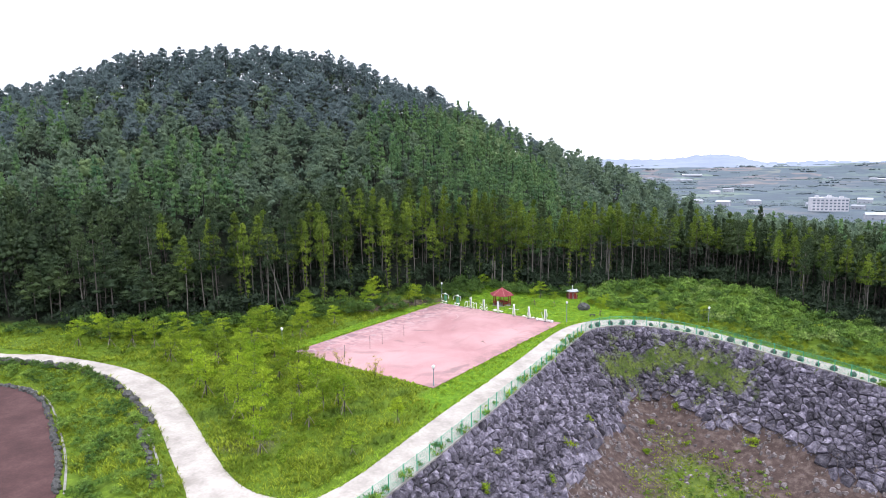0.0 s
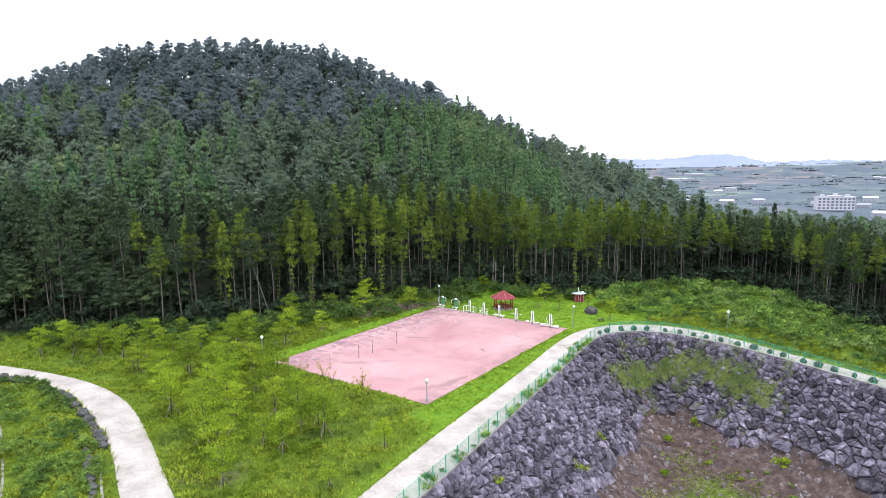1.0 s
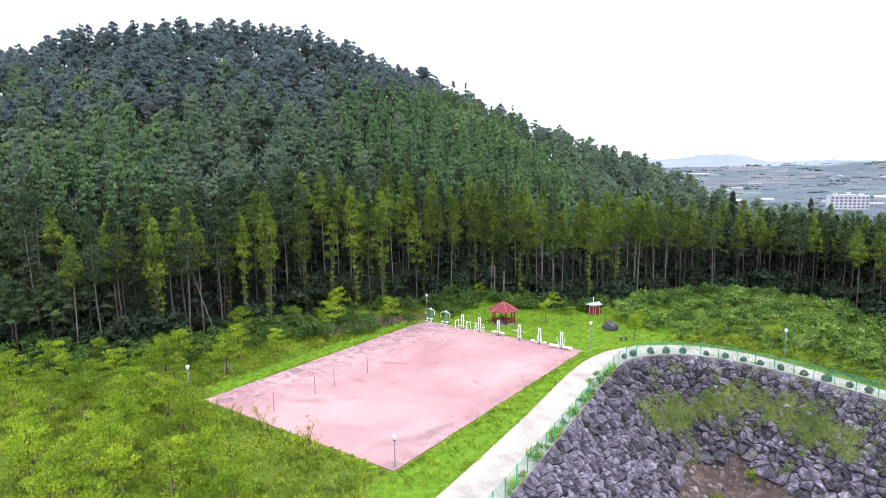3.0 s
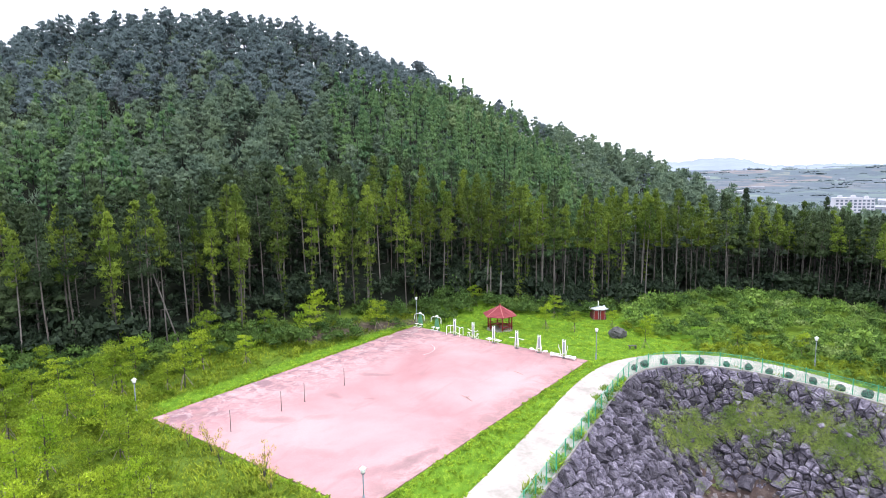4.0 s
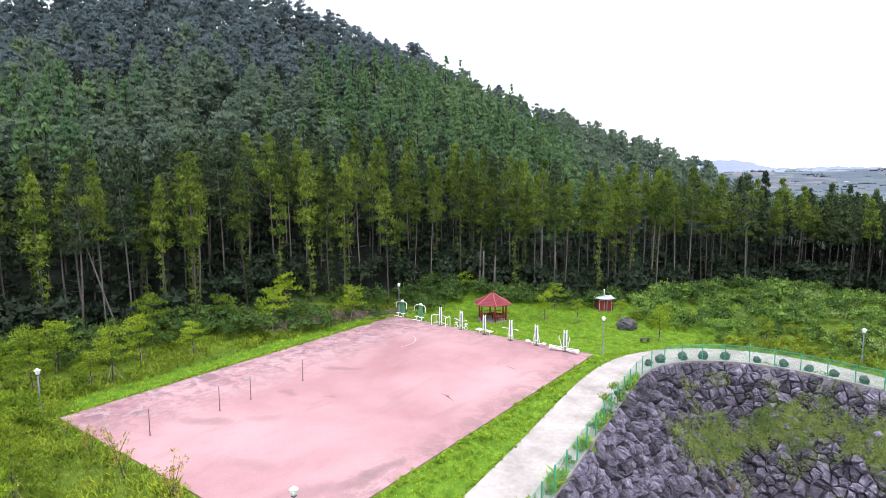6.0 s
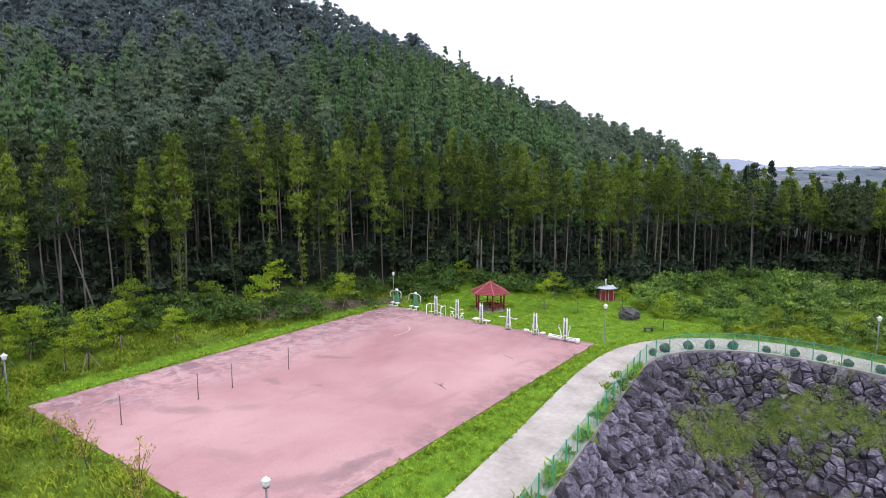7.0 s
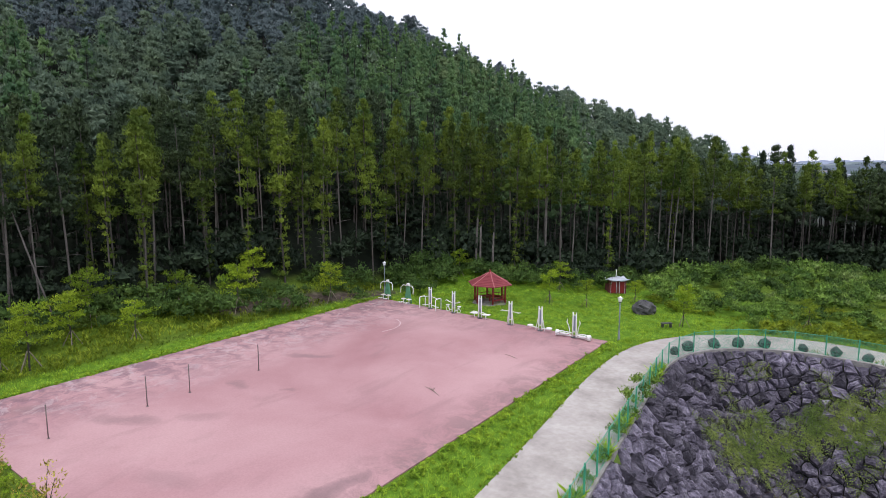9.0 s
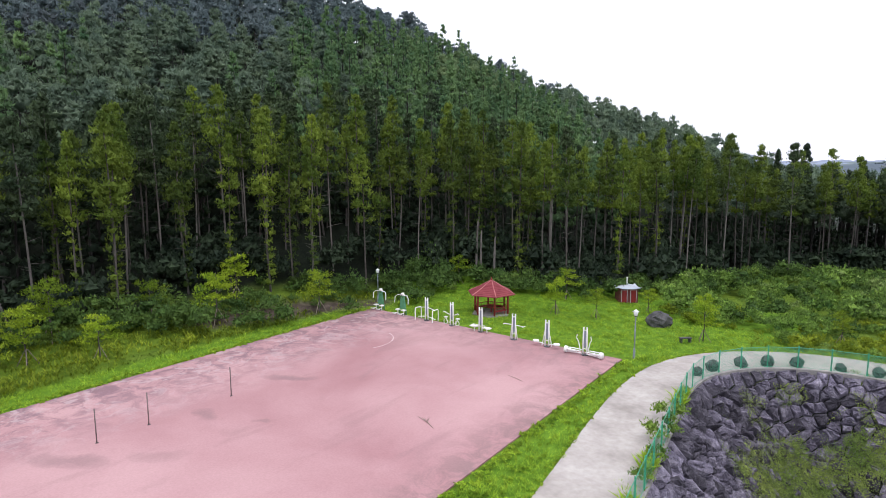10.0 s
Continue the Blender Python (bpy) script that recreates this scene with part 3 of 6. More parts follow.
def broadleaf(g, h=12.0, w=2.9, lobes=9, per=34, size=0.6):
    """A round-headed leafy tree of many lobes."""
    f = np.sqrt(np.arange(lobes) / lobes)
    a = np.arange(lobes) * 2.4 + g.uniform(0, 6)
    cs = np.c_[0.72 * w * f * np.cos(a), 0.72 * w * f * np.sin(a), h * 0.9 - w * (0.95 * f ** 2) + g.uniform(-0.3, 0.3, lobes) - 0.3 * w]
    rs = w * g.uniform(0.36, 0.5, lobes)
    return sprays(cs, rs, 0.85, per, size, 0.6, g, h * 0.5), join([hearts(cs, rs, 0.85, g, 0.6), hearts(np.array([(0, 0, h * 0.62)]), np.array([w]), 0.8, g, 0.75)]), stem(g, h, 0.14, 0.7)


def cedar(g, h=15.0, w=2.3, per=8, layers=13, size=0.8, bare=0.4, tip=1.0, lumpy=0.5, ring=2, rad=0.09, fill=0.58, lobe=1.0, kernel=None):
    """A slender upright tree with a bare stem and a narrow ragged crown."""
    cs, rs = [], []
    for k in range(layers):
        f = (k + g.uniform(0, 0.7)) / layers
        z = h * (bare + (0.97 - bare) * (1 - (1 - f) ** 1.3))
        env = w * (1 - f * 0.92) ** tip * min(1, 0.55 + f * 2.4)
        for side in range(ring):
            reach = env * g.uniform(1 - lumpy, 1.0) * (1 - 0.8 * f ** 3)
            a = k * 2.1 + side * 6.28 / ring + g.uniform(-0.6, 0.6)
            cs.append((reach * 0.6 * math.cos(a), reach * 0.6 * math.sin(a), z + g.uniform(-0.35, 0.35)))
            rs.append(max(0.78 * h * (0.97 - bare) / layers * (1 - 0.6 * f), lobe * (0.24 + 0.42 * env * g.uniform(0.75, 1.2))))
    cs, rs = np.array(cs), np.array(rs)
    leaves, heart = sprays(cs, rs, 1.1, per, size, 0.42, g, h * (0.3 + bare * 0.4)), (kernel or hearts)(cs, rs, 1.1, g, fill)
    b = g.uniform(-0.5, 0.5, 2)
    trunk = tube([(0, 0, -0.6), (b[0] * 0.4, b[1] * 0.4, h * 0.35), (b[0] * 0.3, b[1] * 0.3, h * 0.65), (0, 0, h * 0.95)], (rad * 1.25, rad, rad * 0.8, 0.02), 6)
    return leaves, heart, trunk


def scatter(area, step, g, jitter=0.45):
    x0, x1, y0, y1 = area
    X, Y = np.meshgrid(np.arange(x0, x1, step), np.arange(y0, y1, step))
    P = np.c_[X.ravel(), Y.ravel()]
    return P + g.uniform(-jitter, jitter, P.shape) * step


def plant(name, spots, kinds, scales, mats, g, label, category, soft=True):
    """Many trees as one mesh: leaves in the first slot, stems in the second."""
    Z = height(spots)
    VV, stores, o = [], [[] for _ in mats], 0
    pick = g.integers(0, len(kinds), len(spots))
    ang = g.uniform(0, 2 * math.pi, len(spots))
    for (x, y), z, k, a, s in zip(spots, Z, pick, ang, scales):
        c, sn = math.cos(a), math.sin(a)
        R = np.array(((c, sn, 0), (-sn, c, 0), (0, 0, 1)))
        sw = s * g.uniform(0.88, 1.15)
        for store, (V, F) in zip(stores, kinds[k]):
            VV.append((V @ R) * (sw, sw, s) + (x, y, z))
            store.append(F + o)
            o += len(V)
    me = mesh_np(name, np.vstack(VV), [np.vstack(f) for f in stores], mats, range(len(mats)), soft)
    return tagged(new(name, me), label, category, kind="stuff")


edge_d = lambda P: line_distance(P, FOREST)


def behind(P):
    """How far a place lies beyond the crest, as seen from the walk."""
    start = np.array((2.0, 1.5))
    v = P - start
    az, dist = np.arctan2(-v[:, 0], v[:, 1]), np.hypot(*v.T)
    c = CREST[::-1, :2] - start
    caz, cd = np.arctan2(-c[:, 0], c[:, 1]), np.hypot(*c.T)
    order = np.argsort(caz)
    return dist - np.interp(az, caz[order], cd[order])


def seen(P):
    """The wedge of land in front of the walk, and the near side of the hill."""
    az = np.degrees(np.arctan2(-(P[:, 0] - 1.5), P[:, 1] - 2.0))
    return (az > -16) & (az < 84) & (behind(P) < 18) & inside(P, FOREST)


far_pines = [pine(np.random.default_rng(k), 13.6 + 0.5 * (k % 3), 3.0 + 0.16 * k, 15, 24, 0.78, 0.5, 0.62) for k in range(7)]
pines = [pine(np.random.default_rng(10 + k), 13.6 + 0.5 * (k % 3), 3.0 + 0.16 * k, 20, 36, 0.56, 0.5, 0.62) for k in range(7)]
far_cedars = [cedar(np.random.default_rng(20 + k), 14.4 + 0.4 * k, 2.7, 13, 8, 0.7, 0.42, 1.0, 0.25, 2, fill=0.66, lobe=0.72, kernel=cores) for k in range(5)]
cedars = [cedar(np.random.default_rng(30 + k), 14.4 + 0.4 * k, 2.7, 16, 8, 0.54, 0.4, 1.0, 0.25, 3, fill=0.66, lobe=0.64, kernel=cores) for k in range(5)]
far_rounds = [broadleaf(np.random.default_rng(70 + k), 12.6, 2.7 + 0.2 * k) for k in range(4)]

# the wooded hill: pines above, a belt of cedars and mixed trees lower down
def hill_lattice(step):
    """Places for trees, their sizes, and which kind grows there."""
    P = scatter((-330, 40, 8, 330), step, rng, 0.48)
    P = P[seen(P)]
    P = P[(edge_d(P) > 9) & (np.hypot(*P.T) < 330)]
    top = canopy(P)
    mix_n = fbm(P[:, 0], P[:, 1], 0.05) + rng.normal(0, 0.2, len(P))
    grove = fbm(P[:, 0] + 40, P[:, 1] - 15, 0.035) + rng.normal(0, 0.16, len(P))
    is_cedar = (behind(P) < -15) & (top < 50) & (mix_n > np.where((top > 20) & (top < 44), -0.12, 0.15))
    is_round = (grove > np.where((P[:, 0] > -150) & (top > 22) & (top < 52), 0.5, 0.8)) & (top < 56)
    size = rng.triangular(0.74, 0.95, 1.12, len(P))
    size = np.where(behind(P) > -16, np.clip(size, 0.92, 1.05), size)
    return P, top, size, is_cedar & ~is_round, is_round


P, top, size, cedar_at, round_at = hill_lattice(5.2)
Q, _, size_q, cedar_q, round_q = hill_lattice(4.05)
close, close_q = (np.hypot(A[:, 0] + 26, A[:, 1] - 53) < 118 for A in (P, Q))
pine_at = ~cedar_at & ~round_at
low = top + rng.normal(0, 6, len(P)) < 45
dark_side, dark_q = ((A[:, 0] < -84) & (edge_d(A) < 24) & c for A, c in ((P, close), (Q, close_q)))
for name, spots, sizes, pick, kinds_, mat, label in (
        ("pine_woods", P, size, pine_at & ~close & ~low, far_pines, M_HAZEPINE, "dense pines covering the hill's top, greyed with painted haze"),
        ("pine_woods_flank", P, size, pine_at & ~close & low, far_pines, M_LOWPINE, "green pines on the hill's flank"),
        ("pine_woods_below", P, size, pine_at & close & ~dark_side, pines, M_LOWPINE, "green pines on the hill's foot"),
        ("dark_woods", P, size, dark_side, pines, M_DARKPINE_SHADE, "dark green pines where the hill meets the grass"),
        ("cedar_woods", Q, size_q, cedar_q & ~close_q, far_cedars, M_CEDAR, "bright green pointed cedars among the pines"),
        ("cedar_woods_below", Q, size_q, cedar_q & close_q & ~dark_q, cedars, M_CEDAR, "bright green pointed cedars on the hill's foot"),
        ("leafy_woods", Q, size_q, round_q & ~dark_q, far_rounds, M_ROUND, "round-headed light green leafy trees among the conifers")):
    plant(name, spots[pick], kinds_, sizes[pick], (mat, mat, M_SHADEBARK), rng, label, "woods")

# low crowns that close the crest against the sky, and young growth that hides the ground between the stems
crest_low = [pine(np.random.default_rng(80 + k), 10.5, 3.2, 6, 8, 0.8, 0.4) for k in range(3)]
P = scatter((-330, 0, 8, 330), 4.0, rng, 0.4)
bh = behind(P)
P = P[seen(P) & (bh > -8) & (bh < 18) & (canopy(P) > 14)]
plant("crest_undergrowth", P, crest_low, rng.uniform(0.8, 1.0, len(P)), (M_HAZEPINE, M_HAZEPINE, M_SHADEBARK), rng, "lower haze-tinted pines filling the crest", "woods")


def thick_growth(g):
    """Young trees crowded under the canopy."""
    cs = np.c_[g.uniform(-1.6, 1.6, 3), g.uniform(-1.6, 1.6, 3), g.uniform(3.6, 6.2, 3)]
    rs = g.uniform(1.5, 2.1, 3)
    return sprays(cs, rs, 1.2, 16, 0.8, 0.42, g, 1.0), cores(cs, rs, 1.0, g, 0.45), stem(g, 5.0, 0.1)


P = scatter((-330, 0, 8, 330), 4.6, rng, 0.45)
P = P[seen(P) & (behind(P) < 4) & (canopy(P) > 20) & (edge_d(P) > 22)]
plant("hill_undergrowth", P, [thick_growth(np.random.default_rng(85 + k)) for k in range(4)], rng.uniform(0.8, 1.25, len(P)), (M_LOWPINE, M_LOWPINE, M_SHADEBARK), rng, "young green trees crowded under the hill's canopy", "woods")


def part(name, me, parent, label=""):
    ob = new(name, me)
    ob.parent = parent
    return tagged(ob, label)


def thing(name, label, category, m, group=""):
    ob = new(name)
    ob.matrix_basis = m
    return tagged(ob, label, category, group)


# ---- the forest's front rows: tall slender trees, each a thing of its own ----
def edge_tree(k):
    g = np.random.default_rng(100 + k)
    h = 17.5
    ivy = k in (1, 4)
    if k >= 8:
        h = 12.0
        (LV, LF), H, T = pine(g, h, 3.4, 20, 60, 0.36, 0.42)
    else:
        w, bare, lay = ((2.9, 0.58, 9), (2.2, 0.5, 10), (3.2, 0.5, 10), (2.4, 0.62, 8), (2.7, 0.46, 11))[k % 5]
        (LV, LF), H, T = cedar(g, h, w, per=46, layers=lay, size=0.33, bare=bare, tip=0.6, lumpy=0.6, ring=3, fill=0.5, lobe=0.6, kernel=cores)
    if ivy:
        z = np.arange(0.06, 0.6, 0.045) * h
        a = g.uniform(0, 6.28, len(z))
        cs = np.c_[0.3 * np.cos(a), 0.3 * np.sin(a), z]
        rs = g.uniform(0.35, 0.75, len(z))
        leaf_v, leaf_f = sprays(cs, rs, 1.1, 40, 0.24, 0.5, g, h * 0.2)
        H = join([H, hearts(cs, rs, 1.1, g, 0.42)])
        LF, LV = np.vstack([LF, leaf_f + len(LV)]), np.vstack([LV, leaf_v])
    root = thing("forest_tree", "tall slender tree with an ivy-clad stem at the wood's edge" if ivy else "tall slender tree with a bare stem at the wood's edge", "tree", pose(0, 0, 0), "trees along the wood's edge")
    twigs = [T]
    for b in range(9):
        z = h * g.uniform(0.25, 0.65)
        a = g.uniform(0, 6.28)
        r = g.uniform(0.6, 1.6)
        twigs.append(tube([(0, 0, z), (r * math.cos(a), r * math.sin(a), z + g.uniform(-0.2, 0.5))], (0.035, 0.01), 3))
    part("trunk", mesh_np("trunk", *(lambda vf: (vf[0], [vf[1]]))(join(twigs)), [M_PALEBARK if k in (0, 3, 7) else M_BARK], shade_smooth=True), root)
    part("crown", mesh_np("crown", np.vstack([LV, H[0]]), [LF, H[1] + len(LV)], [M_DARKPINE_SHADE if k >= 6 else M_EDGE], (0, 0)), root)
    return root


kinds = [edge_tree(k) for k in range(10)]
P = scatter((-220, 60, 20, 170), 3.2, rng)
E_ = edge_d(P)
P = P[seen(P) & (E_ < 11.5) & (E_ > 0.3)]
far_left = P[:, 0] < -112
P = P[~far_left | (rng.random(len(P)) < 0.6)]
order = np.argsort(edge_d(P) + rng.uniform(0, 3, len(P)) + np.maximum(0, -112 - P[:, 0]) * 2 + np.maximum(0, P[:, 0] - 22) * 2)
P = P[order]
front, rest = P[:240], P[240:]
Z = height(front)
deep = edge_d(front)
spare = kinds[8:]
for j, ((x, y), z) in enumerate(zip(front, Z)):
    s = rng.uniform(0.86, 1.1) * float(np.interp(x, (-42, -12), (1.0, 0.78)))
    m = pose(x, y, z, rng.uniform(-2, 2), rng.uniform(-2, 2), rng.uniform(0, 360)) @ Matrix.Diagonal((s, s, s, 1))
    if j < 8:
        kinds[j].matrix_basis = m
    elif x < -95 and spare:
        spare.pop().matrix_basis = m
    else:
        # trees deep in the rows get darker needles in place of shade
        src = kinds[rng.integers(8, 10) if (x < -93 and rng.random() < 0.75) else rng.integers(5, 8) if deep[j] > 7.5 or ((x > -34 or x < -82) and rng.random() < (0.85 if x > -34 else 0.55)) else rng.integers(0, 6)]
        c = copy_thing(src, m)
        c.matrix_basis = m
slim = [cedar(np.random.default_rng(50 + k), 16.0, 2.6, per=14, layers=8, size=0.5, bare=0.5, ring=3, fill=0.68, kernel=cores) for k in range(4)]
# interior trees: the canopy's shade is put into their needle colour
plant("forest_interior", rest, slim, rng.uniform(0.85, 1.06, len(rest)), (M_DARKPINE_SHADE, M_DARKPINE_SHADE, M_SHADEBARK), rng, "slender trees close behind the wood's front rows, needles darkened for shade", "woods")

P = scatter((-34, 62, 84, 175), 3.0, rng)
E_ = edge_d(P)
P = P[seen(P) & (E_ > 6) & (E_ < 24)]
plant("low_skyline_woods", P, slim, rng.uniform(0.82, 0.91, len(P)), (M_DARKPINE_SHADE, M_DARKPINE_SHADE, M_SHADEBARK), rng, "dark slender trees closing the wood's low end", "woods")

# ---- undergrowth and thickets ----
def bush(g, r=1.0, h=1.2, n=10, per=18, size=0.32):
    a, q = g.uniform(0, 6.28, n), np.sqrt(g.random(n)) * r * 0.75
    cs = np.c_[q * np.cos(a), q * np.sin(a), h * (0.35 + 0.5 * g.random(n)) * (1.1 - (q / r) ** 2 * 0.5)]
    rs = (0.3 * r + 0.22 * g.random(n))
    return join([cores(cs, rs, 0.85, g, 0.5), sprays(cs, rs, 0.85, per, size, 0.7, g, -h)])


def cover(name, spots, kinds, scales, mat, g, label, category):
    return plant(name, spots, [((k), (np.zeros((3, 3)) + np.eye(3) * 1e-3, np.array([[0, 1, 2]]))) for k in kinds], scales, (mat, mat), g, label, category, False)


bushes = [bush(np.random.default_rng(200 + k), 1.0, 1.25, 7, 36, 0.17) for k in range(6)]
big_bushes = [bush(np.random.default_rng(230 + k), 1.0, 1.35, 8, 48, 0.135) for k in range(5)]
thick_bushes = [bush(np.random.default_rng(260 + k), 1.0, 1.3, 10, 38, 0.14) for k in range(6)]
under_bushes = [bush(np.random.default_rng(255 + k), 1.0, 1.35, 8, 26, 0.17) for k in range(4)]
tiny_bushes = [bush(np.random.default_rng(245 + k), 1.0, 1.1, 4, 16, 0.3) for k in range(5)]
low_crowns = [pine(np.random.default_rng(270 + k), 8.5, 2.4, 9, 14, 0.5, 0.2, 0.9) for k in range(4)]
# low trees added to block the view inside, their leaves coloured as shade
P = scatter((-150, 60, 22, 175), 2.9, rng)
P = P[seen(P) & (edge_d(P) > 7.5) & (edge_d(P) < 20) & ((P[:, 0] > -36) | (rng.random(len(P)) < 0.7))]
plant("shade_trees", P, low_crowns, rng.uniform(0.7, 1.15, len(P)), (M_SHADE_UNDER, M_SHADE_UNDER, M_BARK), rng, "low added trees with shade-black leaves filling the wood's inside", "woods")
P = scatter((-140, 40, 22, 170), 1.7, rng)
E_ = edge_d(P)
band = np.where(inside(P, FOREST), E_, -E_)
P1 = P[(band > -3.2) & (band < 12) & (np.degrees(np.arctan2(-(P[:, 0] - 1.5), P[:, 1] - 2.0)) < 84)]
in_d = np.where(inside(P1, FOREST), edge_d(P1), 0)
P1 = P1[rng.random(len(P1)) < np.interp(in_d, (0, 5, 8, 18), (0.6, 0.42, 0.2, 0.1))]
b1 = np.where(inside(P1, FOREST), edge_d(P1), -edge_d(P1))
fr = P1[b1 < 1.2]
bk = P1[b1 >= 1.2]
side = scatter((-112, -64, 44, 112), 2.1, rng)
sb = np.where(inside(side, FOREST), edge_d(side), -edge_d(side))
off_bank = line_distance(side, np.array([(-68.5, 99.5), (-70.8, 95), (-73.0, 89), (-74.2, 83)])) > 3.0
side = side[off_bank & (sb > -5.8 + 1.8 * fbm(side[:, 0], side[:, 1], 0.3)) & (sb < 2)]
cover("wood_margin_shrubs", side, big_bushes, rng.uniform(0.9, 2.3, len(side)), M_SHRUB, rng, "tall dark green shrubs crowding the wood's margin", "shrubs")
cover("edge_shrubs", fr, bushes, rng.uniform(0.6, 1.5, len(fr)), M_SHRUB, rng, "green shrubs along the foot of the wood", "shrubs")
# the gloom between the trunks is put into these leaves' colour
cover("undergrowth", bk, under_bushes, rng.uniform(1.5, 3.6, len(bk)), M_SHADE_UNDER, rng, "undergrowth between the trunks, leaves darkened for shade", "undergrowth")

# shrubs crowding the corner of the wood behind the lawn
P = scatter((-74, -40, 98, 128), 1.7, rng)
sb = np.where(inside(P, FOREST), edge_d(P), -edge_d(P))
P = P[(sb > -3.4 + 1.2 * fbm(P[:, 0], P[:, 1], 0.5)) & (sb < 1.5) & (line_distance(P, np.array([(-68.5, 99.5), (-70.8, 95)])) > 3.4) & (rng.random(len(P)) < 0.8)]
cover("corner_shrubs", P, thick_bushes, rng.uniform(0.8, 1.9, len(P)), M_SHRUB, rng, "leafy green shrubs crowding the corner of the wood", "shrubs")

# dense thicket between the path and the wood
THICKET = np.array([(-44, 118), (-41, 112), (-34, 110.5), (-27, 112.5), (-20, 111), (-13, 108.5), (-6, 104), (2, 101), (12, 97), (40, 84), (60, 92), (20, 111), (-1, 120), (-9, 130), (-15, 144), (-27, 147), (-39, 137), (-45, 124)], float)
P = scatter((-46, 32, 84, 150), 2.4, rng)
P = P[inside(P, THICKET)]
cover("thicket", P, thick_bushes, rng.uniform(0.6, 1.9, len(P)) * (1 + 0.6 * fbm(P[:, 0], P[:, 1], 0.4)), M_THICKET, rng, "dense green thicket of climbing plants", "thicket")
P = scatter((-46, 40, 82, 150), 4.6, rng)
P = P[inside(P, THICKET) & (rng.random(len(P)) < 0.6)]
cover("tall_shrubs", P, big_bushes, rng.uniform(1.3, 2.3, len(P)), M_SHRUB, rng, "taller leafy shrubs standing in the thicket", "shrubs")

# ---- the stone revetment of the basin ----
def normals(P):
    e = 0.15
    hx = (height(P + (e, 0)) - height(P - (e, 0))) / (2 * e)
    hy = (height(P + (0, e)) - height(P - (0, e))) / (2 * e)
    return unit(np.c_[-hx, -hy, np.ones(len(P))])


def clip(poly, n, c):
    """The part of a convex polygon where p . n <= c."""
    out = []
    for a, b in zip(poly, poly[1:] + poly[:1]):
        da, db = a[0] * n[0] + a[1] * n[1] - c, b[0] * n[0] + b[1] * n[1] - c
        if da <= 0:
            out.append(a)
        if (da < 0 < db) or (db < 0 < da):
            t = da / (da - db)
            out.append((a[0] + t * (b[0] - a[0]), a[1] + t * (b[1] - a[1])))
    return out


def revetment():
    g = np.random.default_rng(31)
    C = np.c_[g.uniform(-35, 26, 58000), g.uniform(5, 103, 58000)]
    d = np.where(inside(C, BASIN), line_distance(C, WALL_TOP), -1)
    foot = 6.8 + 1.5 * fbm(C[:, 0], C[:, 1], 0.4) + g.uniform(-0.9, 0.9, len(C))
    C = C[(d > 0.22) & (d < foot)]
    D3 = np.c_[C, height(C)]
    kept = np.empty((0, 3))
    need = []
    for p in D3:
        r = 0.34 + 0.62 * g.random() ** 1.6
        if len(kept) == 0 or (np.linalg.norm(kept - p, axis=1) > np.maximum(r, 0.8 * np.array(need))).all():
            kept = np.vstack([kept, p])
            need.append(r)
    N = normals(kept[:, :2])
    made = []
    for k, p in enumerate(kept):
        n = N[k]
        u = unit(np.cross((0, 0, 1.0), n))
        v = np.cross(n, u)
        q = kept - p
        near = np.where((np.linalg.norm(q, axis=1) < 2.6) & (np.arange(len(kept)) != k))[0]
        poly = [(-1.1, -1.1), (1.1, -1.1), (1.1, 1.1), (-1.1, 1.1)]
        gap = 0.022
        for j in near:
            w = np.array((q[j] @ u, q[j] @ v))
            L = np.hypot(*w)
            if L > 1e-6:
                poly = clip(poly, w / L, L / 2 - gap)
            if len(poly) < 3:
                break
        if len(poly) >= 3 and v[2] > 0.1:
            poly = clip(poly, (0.0, 1.0), (-0.02 - p[2]) / v[2])
        if len(poly) < 4:
            continue
        # an uneven outline: each side broken once
        R = np.array(poly)
        c = R.mean(axis=0)
        halfway = (R + np.roll(R, -1, axis=0)) / 2
        halfway = c + (halfway - c) * g.uniform(0.93, 1.0, (len(R), 1))
        R = np.stack([c + (R - c) * g.uniform(0.95, 1.0, (len(R), 1)), halfway], axis=1).reshape(-1, 2)
        m = len(R)
        bulge = g.uniform(0.1, 0.4)
        tilt = g.uniform(-0.5, 0.5, 2)
        if p[2] > -0.6:
            bulge, tilt = bulge * 0.5, tilt * 0.4
        proud = 0.15 if p[2] < -0.6 else 0.04
        rings = []
        for s, hgt in ((1.0, -0.2), (0.98, proud - 0.02), (g.uniform(0.82, 0.96), proud + bulge * 0.7), (g.uniform(0.35, 0.62), proud + bulge)):
            xy = c + (R - c) * s * (g.uniform(0.9, 1.02, (m, 1)) if hgt > proud else 1)
            hh = hgt + (xy - c) @ tilt * (hgt > proud) + g.uniform(-0.11, 0.11, m) * (hgt > proud)
            rings.append(xy[:, :1] * u + xy[:, 1:] * v + hh[:, None] * n)
        top = (c[0] + g.uniform(-0.15, 0.15)) * u + (c[1] + g.uniform(-0.15, 0.15)) * v + (proud + bulge + g.uniform(0.0, 0.12)) * n
        V = np.vstack(rings + [top[None]])
        i = np.arange(m)
        Q = np.vstack([np.c_[i + k * m, (i + 1) % m + k * m, (i + 1) % m + (k + 1) * m, i + (k + 1) * m] for k in range(3)])
        T = np.c_[i + 3 * m, (i + 1) % m + 3 * m, np.full(m, 4 * m)]
        made.append((p, V, Q, T))
    wall = thing("stone_revetment", "steep revetment of rough dark basalt blocks round the basin", "retaining wall", pose(0, 0, 0))
    wall["kind"] = "structure"
    made.sort(key=lambda s: math.hypot(s[0][0] + 30, (s[0][1] - 92) * 0.8))
